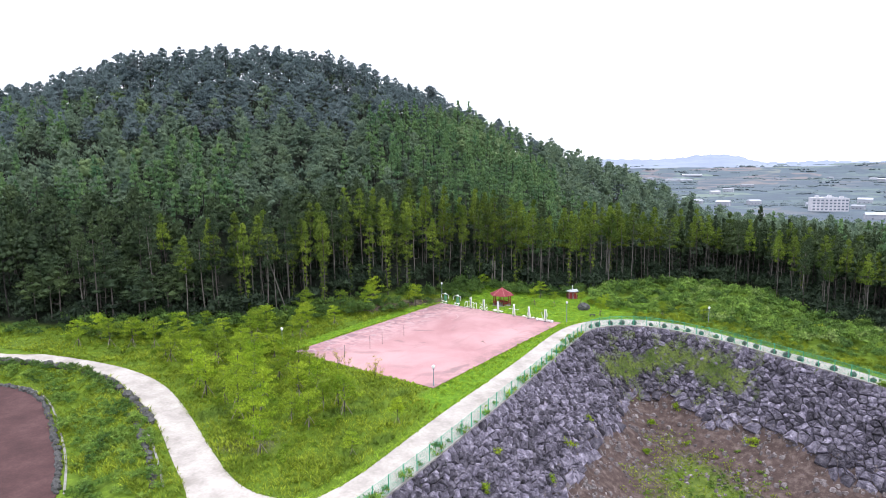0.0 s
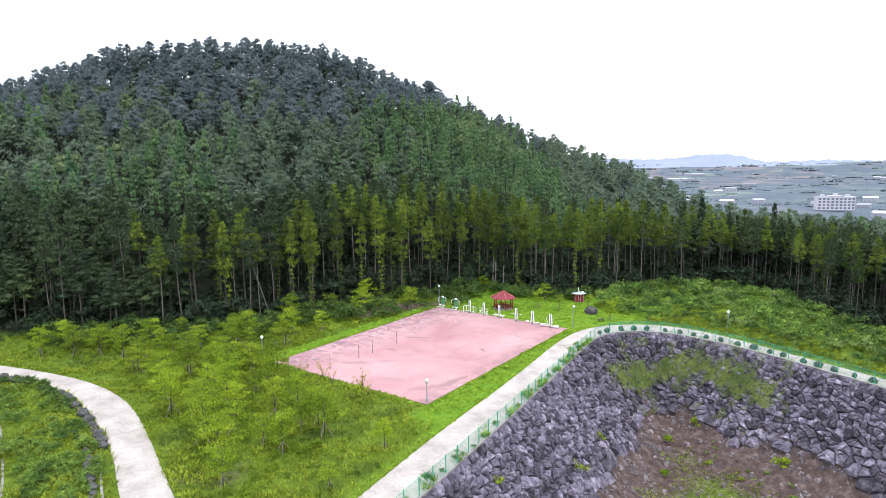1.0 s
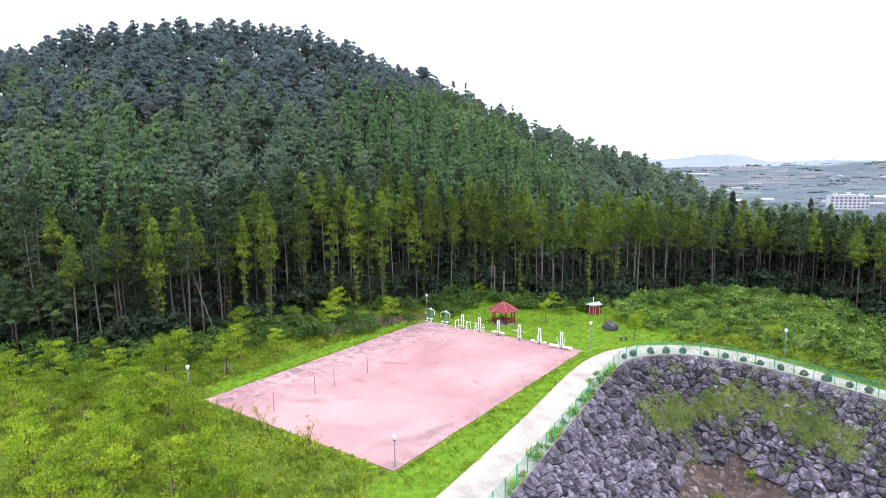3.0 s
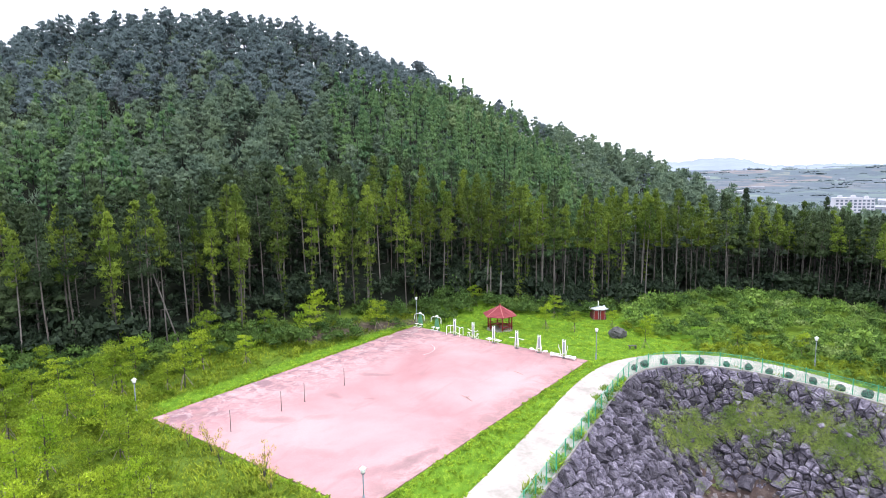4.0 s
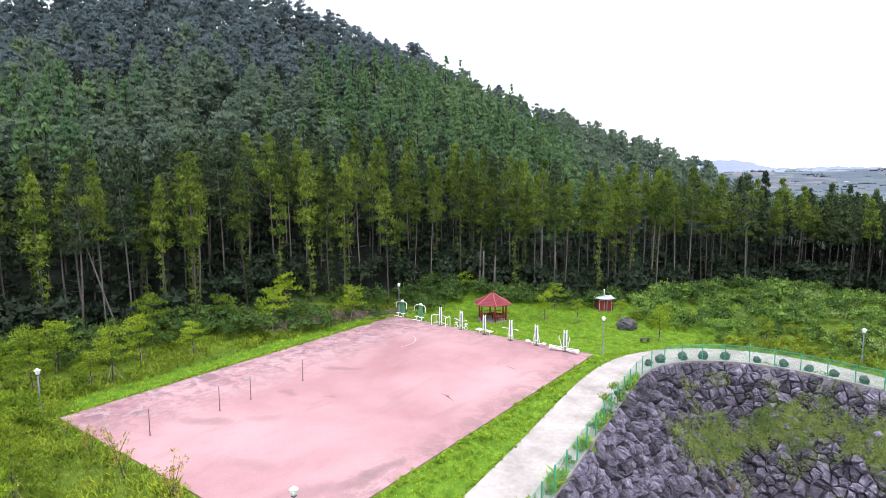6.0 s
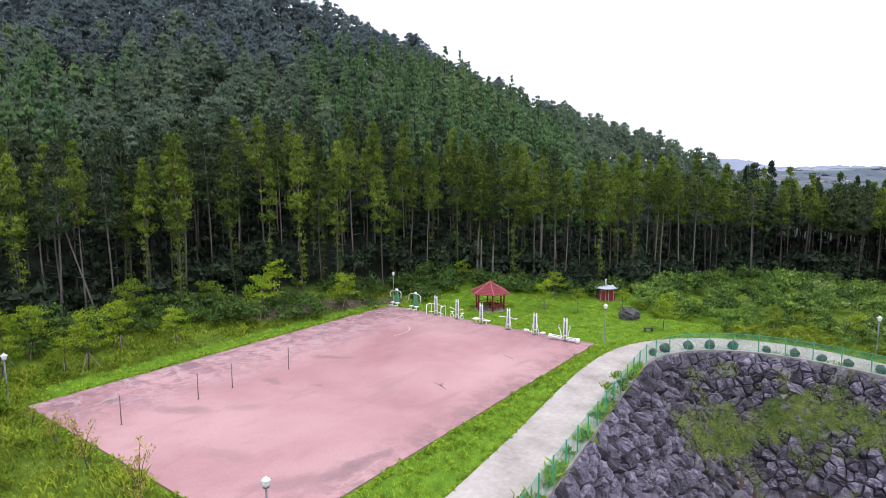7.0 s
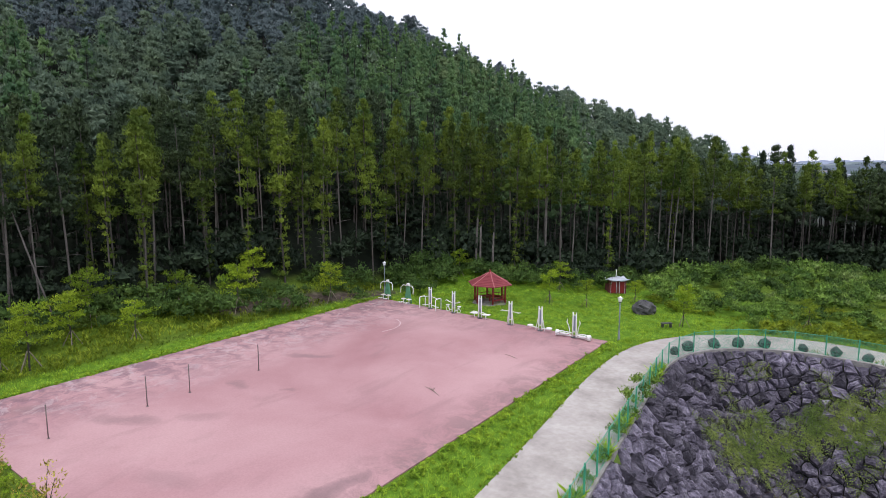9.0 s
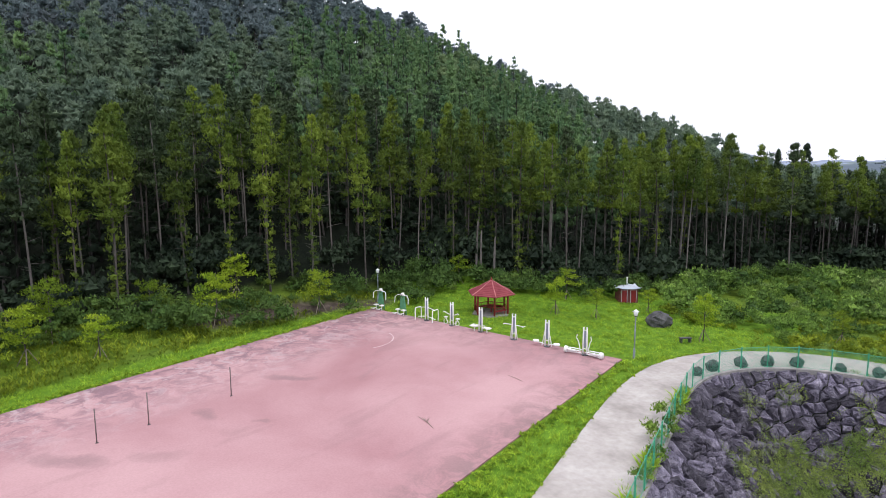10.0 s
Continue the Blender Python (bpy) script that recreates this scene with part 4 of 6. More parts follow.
    VV, QQ, TT, o = [], [], [], 0
    for j, (p, V, Q, T) in enumerate(made):
        if j < 300:
            ob = part("stone", mesh_np("stone", V, [Q, T], [M_STONE]), wall)
            ob.location = p
        else:
            VV.append(V + p)
            QQ.append(Q + o)
            TT.append(T + o)
            o += len(V)
    rest = part("stones", mesh_np("stones", np.vstack(VV), [np.vstack(QQ), np.vstack(TT)], [M_STONE]), wall)
    rest["kind"] = "stuff"
    return wall


revetment()

# ---- creeping vines on the stones and rank growth in the basin ----
def mat_of_leaves(name, spots, size, lift, mat, g, label, category, aspect=0.7, upright=0.3):
    N = normals(spots)
    C = np.c_[spots, height(spots)] + N * (lift + g.uniform(0, 0.22, (len(spots), 1)))
    V, F = blades(C, unit(N + upright * g.normal(size=N.shape)), size, aspect, g)
    return tagged(new(name, mesh_np(name, V, [F], [mat])), label, category, kind="stuff")


g = np.random.default_rng(41)
S = np.c_[g.uniform(-33, -8, 420000), g.uniform(86, 101, 420000)]
band = line_distance(S, np.array([(-29.9, 91.2), (-28.4, 95.6), (-24.8, 98.0), (-21, 98.5), (-17.4, 97.4), (-14, 95.8), (-11, 94.2)]))
w = band * 0.62 + 0.5 * fbm(S[:, 0], S[:, 1], 0.9) + 0.5 * fbm(S[:, 0], S[:, 1], 3.1)
runner = 0.16 * ((fbm(S[:, 0], S[:, 1], 1.4) > 0.3) & (band < 4.2))
S = S[(w < 3.2) & (g.random(len(S)) < np.maximum(runner, np.clip(1.25 - w, 0.0, 1) ** 1.8))]
mat_of_leaves("creeping_vine", S[:66000], 0.085, 0.4, M_VINE, g, "yellow-green vines creeping over the stones", "vine")
S = np.c_[g.uniform(-30, 30, 60000), g.uniform(40, 100, 60000)]
d = np.where(inside(S, BASIN), line_distance(S, WALL_TOP), 0)
w = d - 12.5 + 2.2 * fbm(S[:, 0], S[:, 1], 0.45) + 1.3 * fbm(S[:, 0], S[:, 1], 1.3)
S = S[(d > 9) & (w > 0) & (d < 30) & (g.random(len(S)) < 0.6)]
mat_of_leaves("basin_weeds", S[:14000], 0.3, 0.08, M_GRASS, g, "patchy weeds on the basin's floor", "weeds", 0.4, 0.8)

g = np.random.default_rng(45)
S = np.c_[g.uniform(-30, 24, 34000), g.uniform(40, 98, 34000)]
d = np.where(inside(S, BASIN), line_distance(S, WALL_TOP), 0)
patch = fbm(S[:, 0], S[:, 1], 0.5)
S = S[(d > 6.0) & (d < 19) & (g.random(len(S)) < np.interp(d, (6, 8.5, 10, 19), (0.95, 0.7, 0.3, 0.3)) * np.where(patch > 0.25, 1, 0.45))][:4600]

def scatter_stones(name, S, small, large, power, lift, mat, label, g):
    VV, QQ, TT, o = [], [], [], 0
    Z = height(S)
    for (x, y), z in zip(S, Z):
        f = small + (large - small) * g.random() ** power
        a = np.arange(5) * 1.2566 + g.uniform(0, 6)
        lo, hi = g.uniform(0.8, 1.2, 5) * f, g.uniform(0.4, 0.75, 5) * f
        VV.append(np.vstack([np.c_[x + lo * np.cos(a), y + lo * np.sin(a), np.full(5, z + lift - 0.3 * f)], np.c_[x + hi * np.cos(a), y + hi * np.sin(a), z + lift + f * g.uniform(0.4, 0.8, 5)]]))
        i = np.arange(5)
        QQ.append(np.c_[i, (i + 1) % 5, (i + 1) % 5 + 5, i + 5] + o)
        TT.append(np.array([5, 6, 7, 8, 9])[None] + o)
        o += 10
    return tagged(new(name, mesh_np(name, np.vstack(VV), [np.vstack(QQ), np.vstack(TT)], [mat])), label, "stones", kind="stuff")


scatter_stones("loose_stones", S, 0.07, 0.46, 2.6, 0.0, M_RUBBLE, "loose pale stones scattered over the basin's earth", g)
S = np.c_[g.uniform(-35, 14, 26000), g.uniform(34, 103, 26000)]
d = np.where(inside(S, BASIN), line_distance(S, WALL_TOP), 0)
S = S[(d > 0.6) & (d < 7.5)][:3400]
scatter_stones("chink_stones", S, 0.1, 0.3, 1.6, -0.03, M_STONE, "small dark stones wedged between the blocks", g)

# ---- green wire fence along the coping ----
M_FENCE = surface("green_paint", [(0.3, (0.03, 0.26, 0.15)), (0.7, (0.06, 0.38, 0.22))], 3, 30, 0.1, 0.45, bump=0.05, spec=0.5)


def fence():
    line = offset(WALL_TOP, -0.05)
    s = np.r_[0, np.cumsum(np.hypot(*np.diff(line, axis=0).T))]
    step, high = 2.1, 1.55
    at = np.arange(s[np.argmin(abs(line[:, 1] - 28))], s[np.argmin(abs(line[:, 0] - 14))], step)
    X, Y = np.interp(at, s, line[:, 0]), np.interp(at, s, line[:, 1])
    root = thing("fence", "green wire mesh fence on the concrete coping", "fence", pose(0, 0, 0))
    root["kind"] = "structure"
    V, F = tube([(0, 0, 0), (0, 0, high + 0.06)], (0.048, 0.048), 6)
    V2, F2 = tube([(0, 0, high + 0.06), (0, 0, high + 0.1)], (0.045, 0.01), 6)
    post_me = mesh_np("post", *(lambda vf: (vf[0], [vf[1]]))(join([(V, F), (V2, F2)])), [M_FENCE])
    pieces = []
    for z, r in ((0.06, 0.012), (high - 0.02, 0.02)):
        pieces.append(tube([(0.03, 0, z), (step - 0.03, 0, z)], (r, r), 4))
    w = 0.0085
    for x in np.arange(-high, step, 0.115):
        for sgn in (1, -1):
            a, b = x, x + high - 0.1
            za, zb = (0.06, high - 0.04) if sgn > 0 else (high - 0.04, 0.06)
            if a < 0.03:
                za += (zb - za) * (0.03 - a) / (b - a)
                a = 0.03
            if b > step - 0.03:
                zb = za + (zb - za) * (step - 0.03 - a) / (b - a)
                b = step - 0.03
            if b - a > 0.05:
                y = 0.004 * sgn
                pieces.append((np.array([(a - w, y, za), (a + w, y, za), (b + w, y, zb), (b - w, y, zb)]), np.array([[0, 1, 2, 3]])))
    net = mesh_np("net_panel", *(lambda vf: (vf[0], [vf[1]]))(join(pieces)), [M_FENCE])
    for i in range(len(at)):
        ob = part("post", post_me, root)
        ob.location = (X[i], Y[i], 0.16)
        if i + 1 < len(at):
            ob = part("net_panel", net, root)
            L = math.hypot(X[i + 1] - X[i], Y[i + 1] - Y[i])
            ob.matrix_basis = pose(X[i], Y[i], 0.16, 0, 0, math.degrees(math.atan2(Y[i + 1] - Y[i], X[i + 1] - X[i]))) @ Matrix.Diagonal((L / step, 1, 1, 1))
    return root


fence()


def rock_mesh(name, r, g, mat, seg=9, rings=6):
    V, F = [], []
    for a in range(rings):
        th = math.pi * (a + 0.3) / (rings - 0.4)
        for b in range(seg):
            ph = 2 * math.pi * (b + 0.5 * (a % 2)) / seg
            k = g.uniform(0.82, 1.12)
            V.append((k * r[0] * math.sin(th) * math.cos(ph), k * r[1] * math.sin(th) * math.sin(ph), r[2] * (0.75 + k * math.cos(th))))
    for a in range(rings - 1):
        for b in range(seg):
            F.append((a * seg + b, (a + 1) * seg + b, (a + 1) * seg + (b + 1) % seg, a * seg + (b + 1) % seg))
    V.append((0, 0, r[2] * 1.72))
    T = [(b, (b + 1) % seg, len(V) - 1) for b in range(seg)]
    return mesh_np(name, np.array(V), [np.array(F), np.array(T)], [mat])


# boulders set along the path's outer edge
g = np.random.default_rng(51)
blocks = [rock_mesh("edging_boulder", (0.5, 0.42, 0.42), np.random.default_rng(60 + k), M_BOULDER) for k in range(4)]
line = offset(WALL_TOP, -0.75)
s = np.r_[0, np.cumsum(np.hypot(*np.diff(line, axis=0).T))]
start = s[np.argmin(np.hypot(line[:, 0] + 34.3, line[:, 1] - 95.5))]
for k, q in enumerate(np.arange(start, start + 62, 2.25)):
    q += g.uniform(-0.3, 0.3)
    x, y = np.interp(q, s, line[:, 0]), np.interp(q, s, line[:, 1])
    f = g.uniform(0.75, 1.2)
    ob = new("boulder", blocks[k % 4])
    ob.matrix_basis = pose(x, y, 0.02, 0, 0, g.uniform(0, 360)) @ Matrix.Diagonal((f, f, f, 1))
    tagged(ob, "dark weathered boulder beside the path behind the fence", "boulder", "boulders along the path")
# low stones edging the left path and the clay field
def stone_row(line, gap, size, zoff, label, group, g, drop=1.0):
    s = np.r_[0, np.cumsum(np.hypot(*np.diff(line, axis=0).T))]
    for k, q in enumerate(np.arange(0, s[-1], gap)):
        if g.random() > drop:
            continue
        x, y = np.interp(q, s, line[:, 0]), np.interp(q, s, line[:, 1])
        f = size * g.uniform(0.7, 1.25)
        ob = new("edging_stone", blocks[k % 4])
        z = float(height([(x, y)])[0])
        ob.matrix_basis = pose(x + g.uniform(-0.1, 0.1), y + g.uniform(-0.1, 0.1), z + zoff, 0, 0, g.uniform(0, 360)) @ Matrix.Diagonal((f, f, f, 1))
        tagged(ob, label, "stone", group)


low = offset(LEFT_LOW, 0.55)
stone_row(low[(low[:, 0] > -102) & (low[:, 0] < -57)], 1.1, 1.15, -0.1, "dark rough stone edging the concrete path", "stones edging the path", g, 0.92)
rim = resample(chaikin(BROWN[3:10], 1), 80)
stone_row(rim, 0.75, 0.75, -0.05, "rough grey stone bordering the clay field", "stones bordering the field", g)
inner = np.array([(-62.5, 32.0), (-58, 30.6), (-53.5, 28.9), (-49, 27.0), (-46, 25.6)])
stone_row(inner, 0.8, 0.8, -0.1, "rough stone in a low wall beside the path", "stones of the low wall", g)
ob = new("rock", rock_mesh("rock", (1.25, 0.95, 0.85), np.random.default_rng(77), M_BOULDER, 12, 8))
ob.matrix_basis = pose(-40.8, 107.9, -0.15, 0, 0, 30)
tagged(ob, "large dark boulder lying on the grass", "rock")


def ribbon(name, line, width, thick, lift, mat, label):
    """A narrow concrete edging that follows the ground along a line."""
    p = resample(np.array(line, float), max(12, len(line) * 6))
    a, b = offset(p, width / 2), offset(p, -width / 2)
    z = np.convolve(np.pad(height(p), 3, "edge"), np.ones(7) / 7, "valid") + lift
    n = len(p)
    V = np.vstack([np.c_[a, z], np.c_[b, z], np.c_[a, z - thick], np.c_[b, z - thick]])
    i = np.arange(n - 1)
    Q = np.vstack([np.c_[i, i + 1, i + n + 1, i + n], np.c_[i, i + 2 * n, i + 2 * n + 1, i + 1], np.c_[i + n, i + n + 1, i + 3 * n + 1, i + 3 * n],
                   [(0, n, 3 * n, 2 * n), (n - 1, 3 * n - 1, 4 * n - 1, 2 * n - 1)]])
    return tagged(new(name, mesh_np(name, V, [Q], [mat])), label, "kerb", kind="structure")


ribbon("trim", offset(rim, -0.62) if inside(offset(rim, 0.62), BROWN).mean() > 0.5 else offset(rim, 0.62), 0.22, 0.6, 0.1, M_KERB, "pale concrete edging round the clay field")
ribbon("trim", inner + (0.55, 0.5), 0.2, 0.7, 0.16, M_KERB, "pale concrete coping of the low stone wall")

# ---- built things ----
M_REDPAINT = surface("red_paint", [(0.3, (0.17, 0.016, 0.018)), (0.7, (0.24, 0.026, 0.026))], 2, 20, 0.12, 0.5, bump=0.05, local=True)
M_REDROOF = surface("red_roof_shingle", [(0.3, (0.15, 0.022, 0.03)), (0.7, (0.225, 0.042, 0.05))], 1.5, 14, 0.2, 0.7, bump=0.2, local=True)
M_RIDGE = surface("faded_ridge_paint", [(0.3, (0.3, 0.09, 0.09)), (0.7, (0.42, 0.16, 0.16))], 2, 20, 0.12, 0.6, bump=0.05, local=True)
M_WHITE = surface("white_enamel", [(0.3, (0.7, 0.7, 0.69)), (0.7, (0.82, 0.82, 0.81))], 2, 20, 0.06, 0.4, bump=0.03, spec=0.5)
M_GREEN = surface("green_enamel", [(0.3, (0.06, 0.2, 0.1)), (0.7, (0.1, 0.28, 0.15))], 2, 20, 0.1, 0.45, bump=0.03)
M_DARK = surface("dark_metal", [(0.3, (0.05, 0.05, 0.055)), (0.7, (0.1, 0.1, 0.11))], 3, 20, 0.15, 0.5, 0.3, bump=0.05)
M_POST = surface("blue_grey_post", [(0.3, (0.16, 0.19, 0.22)), (0.7, (0.26, 0.29, 0.33))], 3, 20, 0.12, 0.5, bump=0.05)
M_LAMPGLASS = surface("milky_lamp_glass", [(0.3, (0.72, 0.74, 0.76)), (0.7, (0.85, 0.86, 0.87))], 3, 20, 0.04, 0.25, bump=0.0, spec=0.5)
M_BRICK = surface("red_brick_siding", [(0.3, (0.09, 0.026, 0.025)), (0.7, (0.16, 0.05, 0.045))], 1.5, 10, 0.25, 0.8, bump=0.3, local=True)
M_SHEET = surface("pale_sheet_roof", [(0.3, (0.33, 0.37, 0.42)), (0.7, (0.48, 0.52, 0.56))], 1.0, 12, 0.1, 0.45, bump=0.05)
M_WOOD = surface("grey_timber", [(0.3, (0.17, 0.14, 0.11)), (0.7, (0.3, 0.26, 0.21))], 2, 18, 0.25, 0.85, bump=0.3)
M_STEEL = surface("rusty_steel", [(0.3, (0.12, 0.1, 0.1)), (0.7, (0.25, 0.2, 0.19))], 2, 20, 0.25, 0.6, 0.4, bump=0.1)


def mesh_of(name, pieces, mat, smooth_it=False):
    V, F = join(pieces)
    return mesh_np(name, V, [F], [mat], shade_smooth=smooth_it)


def box(x0, x1, y0, y1, z0, z1):
    return box_arrays(x0, x1, y0, y1, z0, z1)


def bar(a, b, r, seg=6):
    """A rod with closed ends."""
    a, b = np.array(a, float), np.array(b, float)
    d = unit(b - a) * r * 0.3
    return tube([a - d, a, b, b + d], (r * 0.6, r, r, r * 0.6), seg)


def disc(c, r, z0, z1, seg=14):
    return tube([(c[0], c[1], z0), (c[0], c[1], z0 + 1e-3), (c[0], c[1], z1 - 1e-3), (c[0], c[1], z1)], (0.01, r, r, 0.01), seg)


def pavilion():
    root = thing("pavilion", "red hexagonal wooden pavilion with a pitched red roof", "pavilion", pose(-56.0, 102.8, 0, 0, 0, 12))
    rc, eave, re, apex = 1.75, 2.15, 2.5, 3.45
    hexa = lambda r, z, o=0.0: [(r * math.cos(math.pi * k / 3 + o), r * math.sin(math.pi * k / 3 + o), z) for k in range(6)]
    part("floor", mesh_of("floor", [tube([(0, 0, -0.1), (0, 0, 0), (0, 0, 0.14), (0, 0, 0.145)], (2.1, 2.1, 2.05, 0.02), 6)], M_KERB), root, "grey concrete plinth")
    for x, y, z in hexa(rc, 0):
        part("column", mesh_of("column", [bar((x, y, 0.14), (x, y, eave + 0.1), 0.095, 8)], M_REDPAINT, True), root)
    ring = hexa(rc, 0)
    for k in range(6):
        (x0, y0, _), (x1, y1, _) = ring[k], ring[(k + 1) % 6]
        part("beam", mesh_of("beam", [bar((x0, y0, eave), (x1, y1, eave), 0.08, 4)], M_REDPAINT), root)
        if k != 4:
            part("bench", mesh_of("bench", [bar((x0 * 0.86, y0 * 0.86, 0.5), (x1 * 0.86, y1 * 0.86, 0.5), 0.13, 4)], M_REDPAINT), root)
            rail = [bar((x0, y0, 0.85), (x1, y1, 0.85), 0.04, 5)]
            for f in (0.25, 0.5, 0.75):
                rail.append(bar((x0 + f * (x1 - x0), y0 + f * (y1 - y0), 0.16), (x0 + f * (x1 - x0), y0 + f * (y1 - y0), 0.85), 0.025, 5))
            part("railing", mesh_of("railing", rail, M_REDPAINT), root)
    part("table", mesh_of("table", [disc((0, 0), 0.5, 0.68, 0.74, 10), bar((0, 0, 0.14), (0, 0, 0.68), 0.08)], M_REDPAINT), root)
    # the roof bends slightly upward at the eaves
    outer, midr = hexa(re, eave - 0.02), hexa(1.2, eave + 0.62)
    for k in range(6):
        j = (k + 1) % 6
        rows = [(outer[k], outer[j]), (midr[k], midr[j]), ((0.03 * math.cos(math.pi * k / 3), 0.03 * math.sin(math.pi * k / 3), apex), (0.03 * math.cos(math.pi * j / 3), 0.03 * math.sin(math.pi * j / 3), apex))]
        lines = []
        for (a, b), (c, d), cnt in ((rows[0], rows[1], 5), (rows[1], rows[2], 6)):
            for q in range(cnt):
                f0, f1 = q / cnt, (q + 1) / cnt
                p = [np.array(a) + f0 * (np.array(c) - a), np.array(b) + f0 * (np.array(d) - b), np.array(b) + f1 * (np.array(d) - b), np.array(a) + f1 * (np.array(c) - a)]
                up = np.array((0, 0, 0.035))
                lines.append((np.array([p[0] + up, p[1] + up, p[2] + up * 0.2, p[3] + up * 0.2, p[0] - up, p[1] - up, p[2] - up, p[3] - up]), np.array([(0, 1, 2, 3), (4, 5, 1, 0), (7, 6, 5, 4), (0, 3, 7, 4), (1, 5, 6, 2)])))
        part("roof_panel", mesh_of("roof_panel", lines, M_REDROOF), root, "dark red shingled roof panel")
        part("ridge", mesh_of("ridge", [tube([outer[k], midr[k], (0, 0, apex)], (0.06, 0.06, 0.05), 5)], M_RIDGE), root, "paler red ridge")
    part("finial", mesh_of("finial", [tube([(0, 0, apex - 0.05), (0, 0, apex + 0.08), (0, 0, apex + 0.14), (0, 0, apex + 0.3)], (0.1, 0.13, 0.05, 0.01), 8)], M_REDPAINT, True), root)


def hut():
    root = thing("toilet_hut", "small red-walled hut with a pale upturned roof and vent pipe", "hut", pose(-46.8, 116.2, 0, 0, 0, 38) @ Matrix.Scale(0.72, 4))
    part("wall", mesh_of("wall", [box(-1.4, 1.4, -1.1, 1.1, 0, 2.2)], M_BRICK), root)
    for x in (-0.7, 0.7):
        part("door", mesh_of("door", [box(x - 0.4, x + 0.4, -1.14, -1.1, 0.1, 1.95)], M_REDPAINT), root, "dark red door")
        part("door_frame", mesh_of("door_frame", [box(x - 0.47, x - 0.4, -1.16, -1.1, 0, 2.02), box(x + 0.4, x + 0.47, -1.16, -1.1, 0, 2.02), box(x - 0.4, x + 0.4, -1.16, -1.1, 1.95, 2.02)], M_SHEET), root)
    for y in (-0.5, 0.5):
        part("window", mesh_of("window", [box(1.4, 1.43, y - 0.28, y + 0.28, 1.5, 1.95)], M_DARK), root, "small dark window")
    # hipped roof with lifted corners
    n = 8
    u = np.linspace(-1, 1, n + 1)
    X, Y = np.meshgrid(u, u)
    r = np.maximum(abs(X), abs(Y))
    Z = 2.25 + 0.6 * (1 - r) ** 1.3 + 0.25 * (abs(X * Y)) ** 3
    V = np.vstack([np.c_[(X * 1.85).ravel(), (Y * 1.55).ravel(), Z.ravel()], np.c_[(X * 1.85).ravel(), (Y * 1.55).ravel(), Z.ravel() - 0.09]])
    k = (np.arange(n)[:, None] * (n + 1) + np.arange(n)).ravel()
    o = (n + 1) ** 2
    F = np.vstack([np.c_[k, k + 1, k + n + 2, k + n + 1], np.c_[k + o, k + n + 1 + o, k + n + 2 + o, k + 1 + o]])
    edge = list(range(n + 1)) + [i * (n + 1) + n for i in range(1, n + 1)] + [n * (n + 1) + i for i in range(n - 1, -1, -1)] + [i * (n + 1) for i in range(n - 1, 0, -1)]
    F = np.vstack([F, [(a, b, b + o, a + o) for a, b in zip(edge, edge[1:] + edge[:1])]])
    part("roof", mesh_np("roof", V, [F], [M_SHEET]), root, "pale blue-grey sheet roof")
    part("vent_pipe", mesh_of("vent_pipe", [bar((0.1, 0.2, 2.6), (0.1, 0.2, 3.65), 0.09, 8), disc((0.1, 0.2), 0.15, 3.65, 3.75, 8)], M_WHITE), root, "white vent pipe")


def lamp(x, y, h=3.7):
    root = thing("street_lamp", "slim park lamp with a white lantern head", "street lamp", pose(x, y, float(height([(x, y)])[0])), "park lamps")
    part("base", mesh_of("base", [tube([(0, 0, -0.1), (0, 0, 0.05), (0, 0, 0.75), (0, 0, 0.85)], (0.1, 0.1, 0.085, 0.05), 8)], M_POST, True), root)
    part("pole", mesh_of("pole", [bar((0, 0, 0.8), (0, 0, h - 0.45), 0.05, 8)], M_POST, True), root)
    part("arm_ring", mesh_of("arm_ring", [tube([(0, 0, h - 0.5), (0, 0, h - 0.44), (0, 0, h - 0.4)], (0.06, 0.16, 0.12), 8)], M_DARK), root)
    part("lantern", mesh_of("lantern", [tube([(0, 0, h - 0.42), (0, 0, h - 0.4), (0, 0, h - 0.12), (0, 0, h - 0.1)], (0.05, 0.13, 0.19, 0.05), 10)], M_LAMPGLASS, True), root, "milky white lantern")
    part("cap", mesh_of("cap", [tube([(0, 0, h - 0.12), (0, 0, h - 0.1), (0, 0, h), (0, 0, h + 0.08)], (0.05, 0.27, 0.1, 0.02), 10)], M_LAMPGLASS, True), root, "pale conical cap")
    return root


pavilion()
hut()
for x, y, h in ((-40.4, 58.5, 2.75), (-39.5, 96.9, 3.8), (-68.6, 99.7, 3.7), (-67.8, 57.4, 3.7), (-18.4, 108.0, 3.4)):
    lamp(x, y, h)


